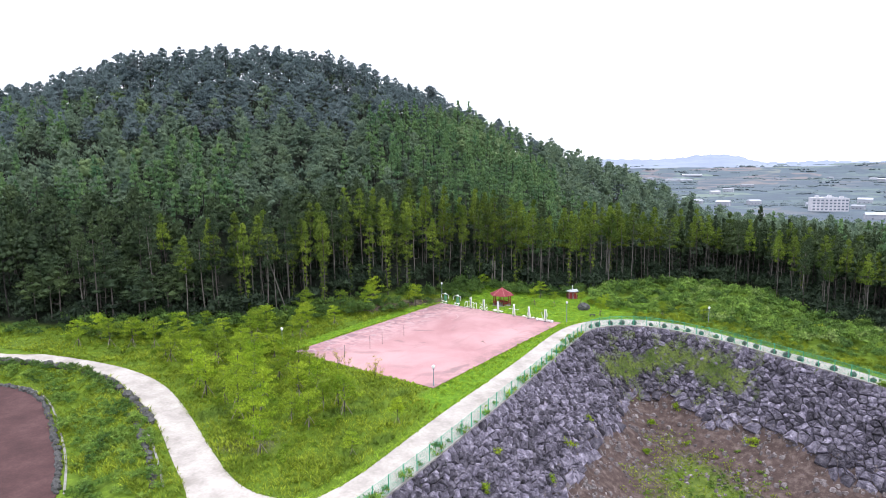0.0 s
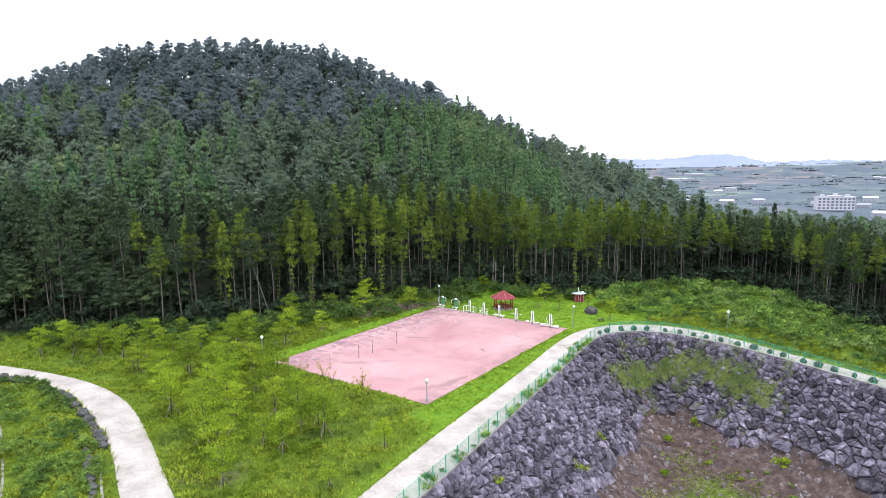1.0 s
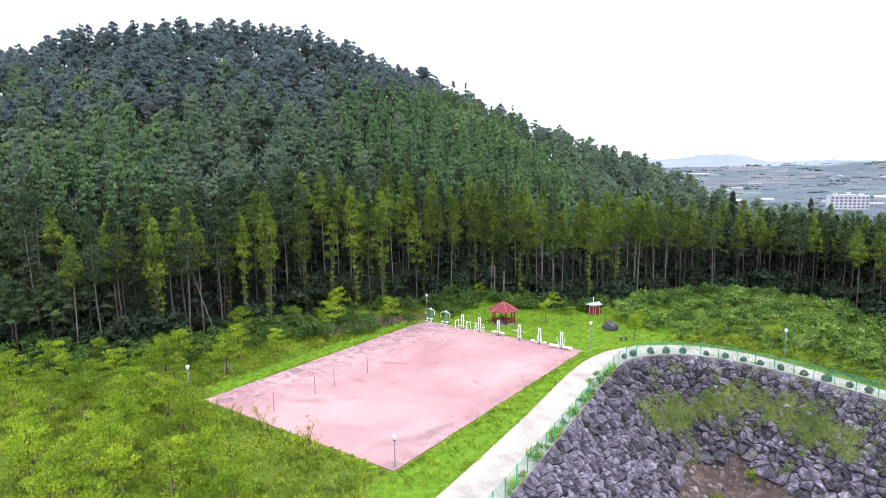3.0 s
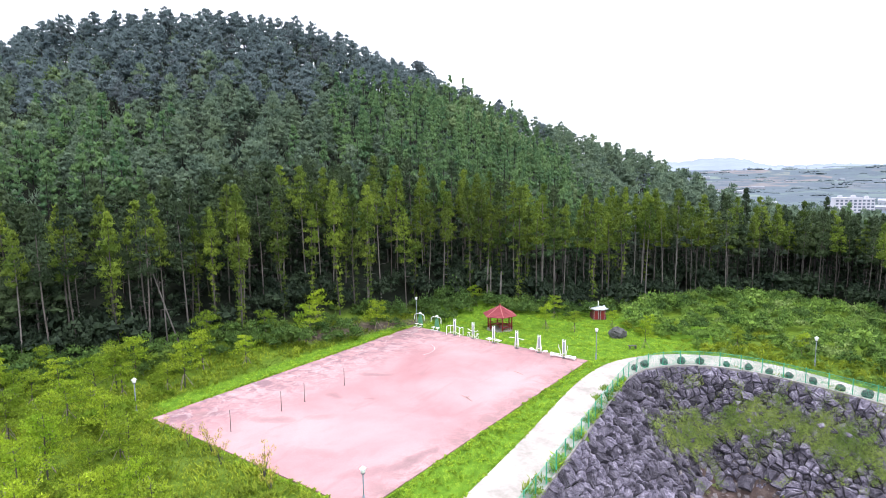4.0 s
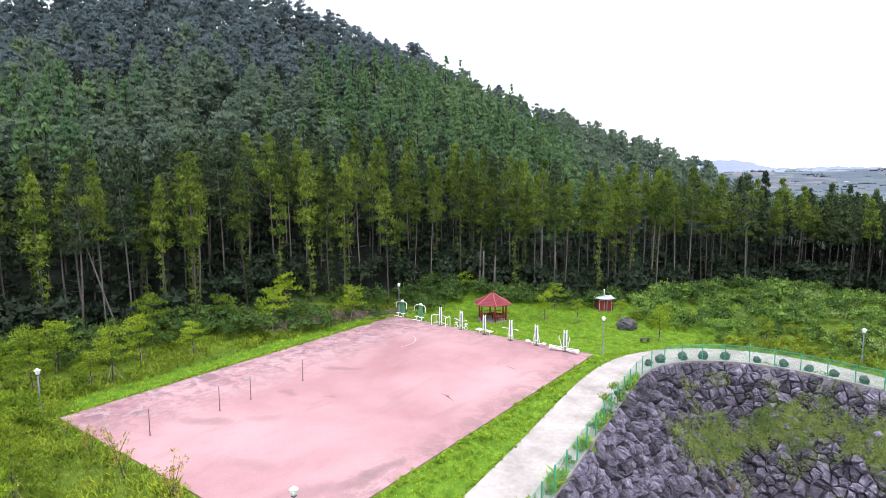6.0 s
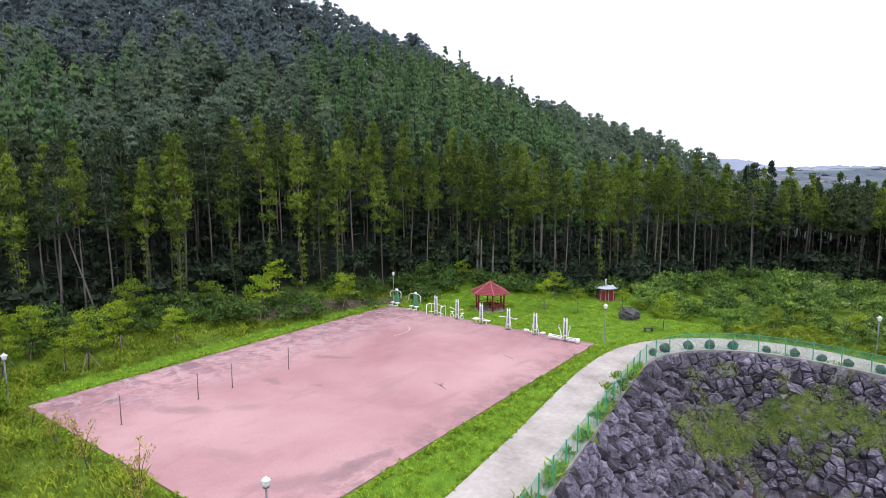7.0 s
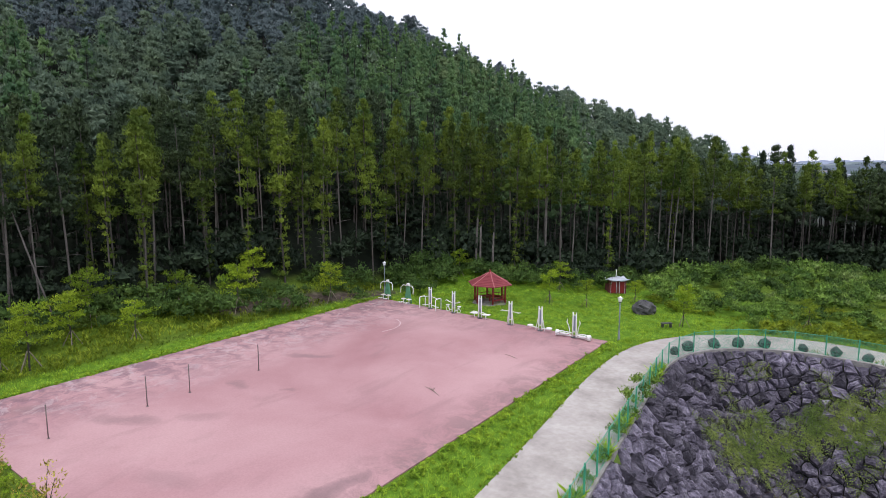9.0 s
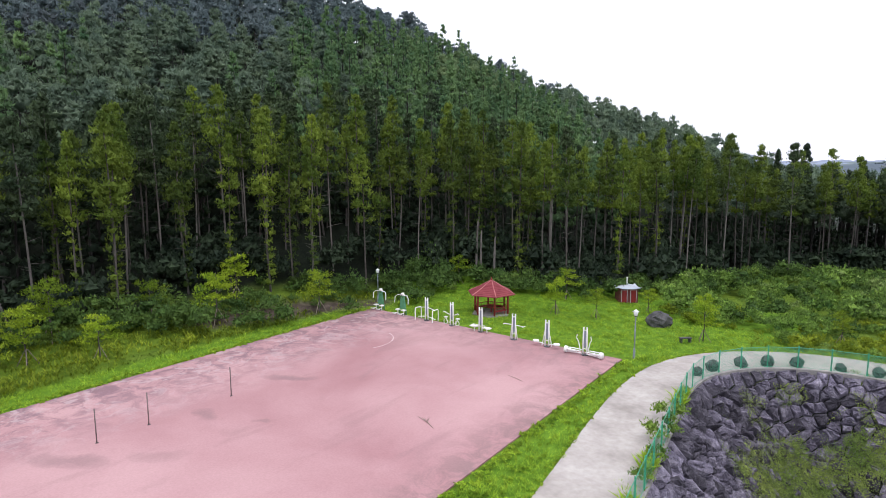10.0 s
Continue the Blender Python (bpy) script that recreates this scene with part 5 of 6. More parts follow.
# ---- outdoor exercise machines ----
def machine(kind, x, y):
    root = thing("exercise_machine", MACHINE_LABEL[kind], "exercise machine", pose(x, y, 0.08, 0, 0, -2) @ Matrix.Scale(1.12, 4), "exercise machines along the court")
    paint = M_GREEN if kind == 0 else M_WHITE
    part("base_plate", mesh_of("base_plate", [disc((0, 0), 0.24, 0.0, 0.05, 12)], M_DARK), root)
    if kind == 0:
        part("frame", mesh_of("frame", [bar((-0.42, 0, 0.05), (-0.12, 0, 1.75), 0.06), bar((0.42, 0, 0.05), (0.12, 0, 1.75), 0.06), bar((-0.3, 0, 0.75), (0.3, 0, 0.75), 0.05), bar((0, 0.45, 0.05), (0, 0.05, 1.7), 0.06)], paint, True), root)
        part("panel", mesh_of("panel", [box(-0.24, 0.24, -0.03, 0.03, 0.5, 1.5)], paint), root, "green back panel")
        part("head", mesh_of("head", [bar((-0.2, 0, 1.78), (0.2, 0, 1.78), 0.08), disc((0, 0), 0.15, 1.8, 1.95)], M_WHITE, True), root)
        for s in (-1, 1):
            part("arm", mesh_of("arm", [tube([(0.1 * s, 0, 1.72), (0.55 * s, -0.05, 1.75), (0.78 * s, -0.15, 1.55), (0.8 * s, -0.2, 1.0)], (0.035, 0.035, 0.035, 0.03), 6)], M_WHITE, True), root)
            part("seat", mesh_of("seat", [box(0.35 * s - 0.18, 0.35 * s + 0.18, -0.45, -0.1, 0.42, 0.5), bar((0.35 * s, -0.28, 0.0), (0.35 * s, -0.28, 0.42), 0.04)], M_WHITE), root)
            part("foot_rest", mesh_of("foot_rest", [bar((0.35 * s - 0.2, -0.75, 0.2), (0.35 * s + 0.2, -0.75, 0.2), 0.04), bar((0.35 * s, -0.28, 0.2), (0.35 * s, -0.75, 0.2), 0.035)], M_WHITE), root)
        return
    for s in (-1, 1):
        part("upright", mesh_of("upright", [bar((0.15 * s, 0, 0.03), (0.13 * s, 0, 1.95), 0.052, 7), disc((0.13 * s, 0), 0.062, 1.93, 1.99, 7)], paint, True), root)
    part("plaque", mesh_of("plaque", [box(-0.075, 0.075, -0.02, 0.02, 0.55, 1.72)], M_POST), root, "blue-grey instruction plaque")
    for z in (0.45, 1.78):
        part("rung", mesh_of("rung", [bar((-0.13, 0, z), (0.13, 0, z), 0.035)], paint, True), root)
    for s in (-1, 1):
        if kind == 1:
            part("side_frame", mesh_of("side_frame", [tube([(0.95 * s, -0.4, 0.0), (0.95 * s, -0.4, 0.95), (0.95 * s, -0.3, 1.03), (0.95 * s, 0.3, 1.03), (0.95 * s, 0.4, 0.95), (0.95 * s, 0.4, 0)], (0.04,) * 6, 6)], paint, True), root)
            part("crossbar", mesh_of("crossbar", [bar((0.12 * s, 0, 0.35), (0.95 * s, 0, 0.2), 0.04)], paint, True), root)
            part("handrail", mesh_of("handrail", [bar((0.12 * s, 0, 1.15), (0.95 * s, -0.1, 1.03), 0.03)], paint, True), root)
        elif kind == 2:
            part("handlebar", mesh_of("handlebar", [tube([(0.08 * s, 0, 0.9), (0.5 * s, 0, 1.0), (0.7 * s, -0.12, 1.15), (0.82 * s, -0.12, 1.05)], (0.035,) * 4, 6)], paint, True), root)
            part("saddle", mesh_of("saddle", [box(0.62 * s - 0.14, 0.62 * s + 0.14, -0.12, 0.14, 0.62, 0.7), tube([(0.1 * s, 0, 0.25), (0.45 * s, 0, 0.25), (0.62 * s, 0, 0.62)], (0.04,) * 3, 6)], paint, True), root)
            part("pedal_wheel", mesh_of("pedal_wheel", [tube([(0.6 * s + 0.2 * math.cos(a), -0.05, 0.3 + 0.2 * math.sin(a)) for a in np.linspace(0, 6.28, 11)], (0.03,) * 11, 5)], paint, True), root)
        elif kind == 3:
            part("seat_board", mesh_of("seat_board", [box(0.28 * s if s > 0 else -0.95, 0.95 if s > 0 else -0.28, -0.22, 0.22, 0.36, 0.43), bar((0.6 * s, 0, 0.0), (0.6 * s, 0, 0.36), 0.045)], paint), root)
            part("foot_bar", mesh_of("foot_bar", [bar((0.1 * s, 0, 0.5), (0.55 * s, -0.25, 0.62), 0.035)], paint, True), root)
        elif kind == 4:
            part("handle", mesh_of("handle", [bar((0.08 * s, 0, 1.15), (0.85 * s, 0, 1.12), 0.03), bar((0.85 * s, -0.18, 1.12), (0.85 * s, 0.18, 1.12), 0.03)], paint, True), root)
            part("brace", mesh_of("brace", [bar((0.32 * s, 0, 0.03), (0.12 * s, 0, 1.4), 0.035)], paint, True), root)
        elif kind == 5:
            part("turntable", mesh_of("turntable", [disc((0.85 * s, -0.1), 0.24, 0.3, 0.38, 14), bar((0.2 * s, 0, 0.2), (0.85 * s, -0.1, 0.28), 0.04)], paint), root)
            part("brace", mesh_of("brace", [bar((0.4 * s, 0, 0.03), (0.14 * s, 0, 1.3), 0.035)], paint, True), root)
        else:
            part("rail", mesh_of("rail", [tube([(0.2 * s, y, 0.3), (0.9 * s, y - 0.1, 0.36), (1.3 * s, y - 0.15, 0.34)], (0.04,) * 3, 6) for y in (-0.28, 0.12)] + [tube([(0.2 * s, -0.08, 0.12), (1.25 * s, -0.2, 0.1)], (0.04, 0.04), 6)], paint, True), root)
            part("drum", mesh_of("drum", [tube([(1.22 * s, -0.24, 0.26), (1.24 * s, -0.24, 0.26), (1.4 * s, -0.26, 0.26), (1.42 * s, -0.26, 0.26)], (0.03, 0.24, 0.24, 0.03), 12)], paint, True), root)
            part("tread", mesh_of("tread", [box(min(0.5 * s, 1.1 * s), max(0.5 * s, 1.1 * s), -0.3, 0.02, 0.2, 0.26)], paint), root)
            part("lever", mesh_of("lever", [tube([(0.3 * s, -0.1, 0.3), (0.4 * s, -0.15, 0.9), (0.55 * s, -0.2, 1.2), (0.5 * s, -0.2, 1.45)], (0.035,) * 4, 6)], paint, True), root)


MACHINE_LABEL = {0: "green and white press machine with two seats", 1: "white exercise machine with parallel bars on both sides", 2: "white exercise machine with saddles and handlebars", 3: "white exercise machine with low seat boards",
                 4: "white upright stretching machine with side handles", 5: "white waist-twisting machine with round foot plates", 6: "white walking machine with rollers and levers"}
for kind, x, y in ((0, -66.0, 97.3), (0, -62.8, 97.0), (1, -59.4, 96.5), (2, -56.3, 96.3), (3, -53.0, 96.1), (4, -49.4, 95.7), (5, -46.2, 95.5), (6, -42.8, 95.2)):
    machine(kind, x, y)

# net posts on the court
for y in (60.4, 65.8, 68.6, 73.95):
    root = thing("net_post", "thin rusty steel post on the court", "post", pose(-57.8, y, 0.08), "posts on the court")
    part("pole", mesh_of("pole", [bar((0, 0, 0), (0, 0, 1.9), 0.035, 6)], M_STEEL, True), root)
    part("base", mesh_of("base", [disc((0, 0), 0.09, 0, 0.02, 8)], M_STEEL), root)

# weathered poles behind the pavilion, a slanting dead stem at the wood's edge
for x, y, h, lx in ((-63.2, 111.0, 7.2, 0.25), (-62.8, 111.4, 6.0, 0.1), (-61.2, 111.8, 5.4, 0.15)):
    root = thing("dead_tree", "bare grey broken stem standing at the wood's edge", "tree", pose(x, y, float(height([(x, y)])[0])), "broken dead trees")
    part("trunk", mesh_of("trunk", [tube([(0, 0, -0.3), (lx * 0.4, 0, h * 0.5), (lx, 0, h - 0.3), (lx + 0.05, 0, h)], (0.17, 0.14, 0.11, 0.04), 7)], M_PALEBARK, True), root)
root = thing("leaning_tree", "pale dead tree leaning against its neighbours", "tree", pose(-80.9, 69.7, float(height([(-80.9, 69.7)])[0])))
part("trunk", mesh_of("trunk", [tube([(0, 0, -0.3), (-1.5, -1.1, 5.9), (-2.6, -1.9, 10.5), (-3.5, -2.5, 14.6)], (0.1, 0.085, 0.06, 0.025), 6)], M_PALEBARK, True), root)


def snag(x, y, h, g):
    """A dead tree: a bare grey stem with short broken branches."""
    root = thing("dead_tree", "bare dead tree with short grey branches among the front rows", "tree", pose(x, y, float(height([(x, y)])[0])))
    part("trunk", mesh_of("trunk", [tube([(0, 0, -0.3), (0.15, 0, h * 0.5), (0, 0.1, h)], (0.15, 0.11, 0.03), 7)], M_PALEBARK, True), root)
    for k in range(13):
        z, a, r = h * g.uniform(0.55, 0.97), g.uniform(0, 6.28), g.uniform(0.5, 1.5)
        part("branch", mesh_of("branch", [tube([(0.08, 0.05, z), (0.5 * r * math.cos(a), 0.5 * r * math.sin(a), z + 0.12), (r * math.cos(a), r * math.sin(a), z + 0.35 * r)], (0.035, 0.025, 0.008), 4)], M_PALEBARK), root)


snag(-56.3, 116.5, 16.5, np.random.default_rng(5))
# dark pointed trees that stand over the wood's skyline
spots = np.array([(-34.9, 164.1), (-38.6, 162.0), (-22.8, 197.4), (-14.0, 182.0)])
spires = [cedar(np.random.default_rng(56 + k), 16.0, 2.6, 34, 17, 0.42, 0.3, 1.0, 0.12, 3, fill=0.6, lobe=0.75) for k in range(2)]
plant("spire_trees", spots, spires, (np.array((18.8, 17.6, 16.0, 13.6)) - height(spots)) / 15.8, (M_DARKPINE_SHADE, M_DARKPINE_SHADE, M_BARK), np.random.default_rng(58), "dark pointed trees standing over the wood's skyline", "trees")
root = thing("bench", "low dark bench beside the path", "bench", pose(-37.4, 103.6, 0, 0, 0, 40))
part("seat", mesh_of("seat", [box(-0.5, 0.5, -0.2, 0.2, 0.36, 0.44)], M_DARK), root)
for s in (-0.38, 0.38):
    part("leg", mesh_of("leg", [box(s - 0.05, s + 0.05, -0.18, 0.18, 0, 0.36)], M_DARK), root)
ob = new("stick", mesh_of("stick", [tube([(-0.95, 0, 0.02), (0, 0.06, 0.03), (0.9, -0.05, 0.02)], (0.012, 0.022, 0.01), 5)] + [tube([(0, 0.05, 0.02), (0.22 * math.cos(a), 0.22 * math.sin(a), 0.3)], (0.014, 0.004), 4) for a in (0.2, 1.1, 2.0, 3.2, 4.1, 5.2)], M_WOOD))
ob.matrix_basis = pose(-45.2, 78.1, 0.08, 0, 0, -22)
tagged(ob, "broken brown branch lying on the court", "branch")
ob = new("stick", mesh_of("stick", [tube([(-0.7, 0, 0.03), (0, 0.05, 0.04), (0.7, 0, 0.03)], (0.01, 0.018, 0.01), 5)], M_WOOD))
ob.matrix_basis = pose(-44.6, 87.4, 0.08, 0, 0, -18)
tagged(ob, "thin brown branch lying on the court", "branch")

# faded white lines painted on the court
M_LINE = surface("faded_line_paint", [(0.35, (0.42, 0.27, 0.275)), (0.65, (0.54, 0.42, 0.42))], 1.3, 9, 0.15, 0.8, bump=0)
arc = [(-60.5 + 3.2 * math.cos(a), 88.0 + 3.2 * math.sin(a)) for a in np.linspace(-0.35, 1.2, 30)]
a = np.array(arc)
tagged(strip("trim", offset(a, -0.05), offset(a, 0.05), 30, 0.084, 0.003, M_LINE), "faded white arc painted on the court", "line", kind="structure")

# ---- young trees ----
def young_tree(k):
    g = np.random.default_rng(300 + k)
    h = 4.4
    root = thing("young_tree", "staked young tree with bright yellow-green layered leaves", "tree", pose(0, 0, 0), "young trees in the grass")
    stems = [tube([(0, 0, -0.2), (0.05, 0.03, h * 0.4), (-0.05, 0.05, h * 0.75), (0, 0, h * 0.97)], (0.055, 0.045, 0.03, 0.01), 5)]
    cs, rs = [], []
    for b in range(11):
        f = (b + g.random() * 0.6) / 11
        z = h * (0.32 + 0.63 * f)
        a = b * 2.4 + g.uniform(-0.4, 0.4)
        L = (1.75 - 1.1 * f) * g.uniform(0.6, 1.15)
        e = np.array((L * math.cos(a), L * math.sin(a), z + 0.62 * L - 0.35))
        stems.append(tube([(0, 0, z), e * (0.6, 0.6, 1) - (0, 0, 0.1), e], (0.022, 0.014, 0.006), 3))
        for q in (0.45, 0.75, 1.0):
            cs.append(e * (q, q, 1) - (0, 0, 0.35 * L * (1 - q) * 0.7) + g.normal(0, 0.08, 3))
            rs.append(0.54 * g.uniform(0.6, 1.25))
    V, F = sprays(np.array(cs), np.array(rs), 0.62, 56, 0.17, 0.5, g, 1.2)
    part("trunk", mesh_of("trunk", stems, M_BARK), root)
    part("crown", mesh_np("crown", V, [F], [M_YOUNG]), root)
    for q in range(3):
        a = q * 2.09 + 0.4
        part("stake", mesh_of("stake", [bar((0.75 * math.cos(a), 0.75 * math.sin(a), -0.1), (0.06 * math.cos(a), 0.06 * math.sin(a), 1.25), 0.03, 5)], M_WOOD), root, "grey wooden stake")
    return root


g = np.random.default_rng(11)
FIELD = np.array([(-58, 38.5), (-49, 34.5), (-43, 32.2), (-39.5, 35), (-41, 43), (-46, 50), (-55, 53.5), (-65, 55.5), (-70, 62), (-77, 66), (-86, 58), (-97, 46), (-104, 40), (-96, 40.5), (-80, 42.5), (-68, 42)], float)
P = scatter((-110, -38, 30, 70), 3.7, g, 0.38)
P = P[inside(P, FIELD)]
P = P[g.random(len(P)) < 0.9]
extra = [(-73.4, 83.2), (-77.5, 79.2), (-72.2, 72.4), (-74.6, 68.4), (-71.3, 64.2), (-78.4, 71.5), (-76.6, 87.5), (-51.8, 111.6), (-50.4, 106.0), (-46.7, 107.2), (-43.2, 112.4), (-36.3, 104.9), (-37.5, 111.0), (-26.8, 110.7), (-36.8, 47.2), (-36.0, 39.5), (-64.3, 109.0), (-20, 112), (-70, 92.5)]
spots = [tuple(p) + (g.uniform(0.7, 1.2),) for p in P] + [e + (g.uniform(0.55, 0.85) * (1.4 if e[0] < -64 else 1.0),) for e in extra]
kinds = [young_tree(k) for k in range(6)]
for j, (x, y, s) in enumerate(spots):
    m = pose(x, y, float(height([(x, y)])[0]), 0, 0, g.uniform(0, 360)) @ Matrix.Diagonal((s * 1.08, s * 1.08, s, 1))
    if j < 6:
        kinds[j].matrix_basis = m
    else:
        copy_thing(kinds[g.integers(0, 6)], m).matrix_basis = m


# ---- grass and weeds ----
def tufts(name, spots, h, mat, g, label, spread=0.16, per=4, fine=False):
    n = len(spots)
    Z = height(spots)
    C = np.repeat(np.c_[spots, Z], per, axis=0)
    a = g.uniform(0, 6.28, n * per)
    out = np.c_[np.cos(a), np.sin(a), np.zeros(n * per)]
    side = np.c_[-np.sin(a), np.cos(a), np.zeros(n * per)]
    hh = (np.repeat(h * g.uniform(0.55, 1.35, n), per) * g.uniform(0.7, 1.2, n * per))[:, None]
    base = C + out * spread * g.random((n * per, 1))
    tip = base + out * hh * g.uniform(0.5, 1.3, (n * per, 1)) + (0, 0, 1) * hh
    mid = (base + tip) / 2 - out * hh * 0.12 + (0, 0, 1) * hh * 0.12
    w = hh * 0.12
    if fine:
        V = np.stack([base - side * w * 0.6, base + side * w * 0.6, tip], axis=1).reshape(-1, 3)
        return tagged(new(name, mesh_np(name, V, [np.arange(3 * n * per).reshape(-1, 3)], [mat])), label, "grass", kind="stuff")
    V = np.stack([base, mid - side * w, tip, mid + side * w], axis=1).reshape(-1, 3)
    return tagged(new(name, mesh_np(name, V, [np.arange(4 * n * per).reshape(-1, 4)], [mat])), label, "grass", kind="stuff")


def free(P):
    """Open ground: no path, court, basin or clay."""
    x, y = P.T
    court = (x > -66.6) & (x < -39.7) & (y > 57.6) & (y < 96.8)
    ring = np.vstack([FIELD_EDGE, offset(WALL_TOP, -1.25)[::-1]])
    ring2 = np.vstack([LEFT_UP, LEFT_LOW[::-1]])
    return ~(court | inside(P, BASIN) | inside(P, ring) | inside(P, ring2) | inside(P, BROWN))


g = np.random.default_rng(13)
P = np.c_[g.uniform(-112, 12, 130000), g.uniform(24, 116, 130000)]
BANK = np.array([(-68.5, 99.5), (-70.8, 95), (-73.0, 89), (-74.2, 83)], float)
P = P[free(P) & ~inside(P, FOREST) & ~inside(P, THICKET) & ((line_distance(P, BANK) > 1.5) | (g.random(len(P)) < 0.12))]
strip_d = line_distance(P, WALL_TOP)
P = P[(strip_d > 1.3) | (fbm(P[:, 0], P[:, 1], 0.9) > 0.45)]
x, y = P.T
lawn = ((x > -40.2) & (x < -33) & (y > 54) & (y < 110)) | ((y > 96.5) & (x > -70) & (x < -36)) | ((x > -69.5) & (x < -66) & (y > 60))
lawn |= (line_distance(P, FIELD_EDGE) < 1.2)
meadow = P[~lawn]
thin = np.hypot(meadow[:, 0] + 45, meadow[:, 1] - 45) < 34
meadow = meadow[thin | (g.random(len(meadow)) < 0.6)]
hgt = 0.34 + 0.17 * fbm(meadow[:, 0], meadow[:, 1], 0.5)
tufts("meadow_grass", meadow[:38000], hgt[:38000], M_GRASS, g, "rank yellow-green grass and weeds", 0.22)
L = P[lawn]
L = np.vstack([L, L + g.uniform(-0.4, 0.4, L.shape), L + g.uniform(-0.4, 0.4, L.shape)])
L = L[g.permutation(len(L))]
L = L[free(L)]
hs = 0.16 + 0.1 * fbm(L[:, 0], L[:, 1], 1.6)
tufts("short_grass", L[:34000], hs[:34000], M_MOWN, g, "bright green short grass beside the court and path", 0.2, 4, True)
# weeds at the foot of the fence and low plants on the bank beside the clay field
line = resample(offset(WALL_TOP, -0.28), 1500)
line = line[(line[:, 1] > 26) & (line[:, 0] < 14)]
near_leg = line[line[:, 1] < 92]
F_ = near_leg[fbm(near_leg[:, 0], near_leg[:, 1], 1.1) > 0.3]
F_ = np.repeat(F_, 3, axis=0) + g.uniform(-0.22, 0.22, (len(F_) * 3, 2))
tufts("fence_weeds", F_, 0.34 + 0.22 * g.random(len(F_)) ** 2, M_MOWN, g, "tall weeds growing along the fence", 0.2, 5)
P = scatter((-100, -40, 18, 38), 1.25, g)
db = line_distance(P, BROWN)
P = P[free(P) & (line_distance(P, LEFT_LOW) > 1.3) & (db > 0.9) & ~inside(P, BROWN) & (P[:, 1] < 37) & inside(P, np.vstack([LEFT_LOW, BROWN[::-1]]))]
P = P[g.random(len(P)) < 0.75]
tall = g.random(len(P)) < 0.4
cover("bank_shrubs", P[tall], thick_bushes, g.uniform(0.5, 1.2, tall.sum()), M_BANK, g, "bright leafy weeds crowding the bank", "plants")
P = P[~tall]
row = offset(LEFT_LOW, 1.1)
row = resample(row[(row[:, 0] > -125) & (row[:, 0] < -72)], 44)
cover("path_shrubs", row + g.uniform(-0.3, 0.3, row.shape), thick_bushes, g.uniform(0.6, 1.05, len(row)), M_SHRUB, g, "dark green shrubs in a row below the path", "shrubs")
cover("bank_plants", P, bushes, g.uniform(0.3, 0.85, len(P)), M_BANK, g, "low leafy plants on the bank below the path", "plants")
P = scatter((-110, -36, 30, 70), 2.2, g)
P = P[inside(P, FIELD) & (g.random(len(P)) < 0.85)]
P = np.vstack([P, np.array([(-68.2, 54.5), (-69.6, 55.8), (-70.4, 53.8), (-71.8, 57.4), (-66.6, 55.6)])])
cover("field_bushes", P, bushes, g.uniform(0.3, 0.95, len(P)), M_YOUNG, g, "low bright green bushes in the grass", "bushes")
P = np.array([near_leg[i] for i in range(20, len(near_leg), 24)])
cover("fence_bushes", P + g.uniform(-0.2, 0.2, P.shape), thick_bushes, 0.3 + 0.8 * g.random(len(P)) ** 1.5, M_BANK, g, "leafy plants growing through the fence", "bushes")
P = np.array([(-36.8, 92.5), (-25.4, 66), (-24, 58), (-26.4, 74), (-22, 88), (-19, 92), (-16, 86), (-27.6, 52), (-26, 47), (-12, 84), (-8, 86), (-20, 80), (-15, 78)])[1:]
cover("basin_bushes", P, bushes, g.uniform(0.5, 1.1, len(P)), M_YOUNG, g, "bright green bushes rooted between the stones", "bushes")


# leafy growth creeping over the edges of the court and the path
def along(line, n, spread, g):
    p = resample(np.array(line, float), n)
    return p + g.uniform(-spread, spread, p.shape)


g = np.random.default_rng(23)
COURT_SIDES = ([(-39.55, 57.6), (-39.65, 95.4)], [(-66.55, 58.0), (-67.35, 97.0)], [(-66.5, 57.6), (-40.2, 57.4)])
P = np.vstack([along(COURT_SIDES[0], 200, 0.26, g), along(COURT_SIDES[1], 170, 0.3, g), along(COURT_SIDES[2], 150, 0.45, g)])
cover("court_edge_plants", P, tiny_bushes, g.uniform(0.12, 0.34, len(P)), M_MOWN, g, "lush green plants overgrowing the court's edges", "plants")
mid = np.c_[g.uniform(-39.6, -36.2, 420), g.uniform(57, 97, 420)]
mid = mid[free(mid) & (line_distance(mid, FIELD_EDGE) > 0.7)]
cover("verge_plants", mid, tiny_bushes, g.uniform(0.12, 0.27, len(mid)), M_MOWN, g, "lumpy green plants on the verge between court and path", "plants")
edge = np.vstack([along(offset(FIELD_EDGE, -0.13), 760, 0.14, g), along(offset(LEFT_UP, -0.2), 260, 0.2, g)])
edge = edge[(edge[:, 1] > 22) & (edge[:, 0] < 14)]
cover("path_edge_plants", edge, tiny_bushes, g.uniform(0.08, 0.22, len(edge)), M_MOWN, g, "green weeds spilling over the path's edge", "weeds")

g = np.random.default_rng(29)
S = np.c_[g.uniform(-28, 24, 1500), g.uniform(40, 96, 1500)]
d = np.where(inside(S, BASIN), line_distance(S, WALL_TOP), 0)
S = S[(d > 10) & (d < 26) & (fbm(S[:, 0], S[:, 1], 0.4) + 0.5 * fbm(S[:, 0], S[:, 1], 1.1) + np.interp(d, (10, 16), (-0.45, 0.25)) > 0.1)][:320]
cover("basin_clumps", S, tiny_bushes, g.uniform(0.15, 0.6, len(S)), M_BANK, g, "clumps of yellow-green weeds on the basin's floor", "weeds")

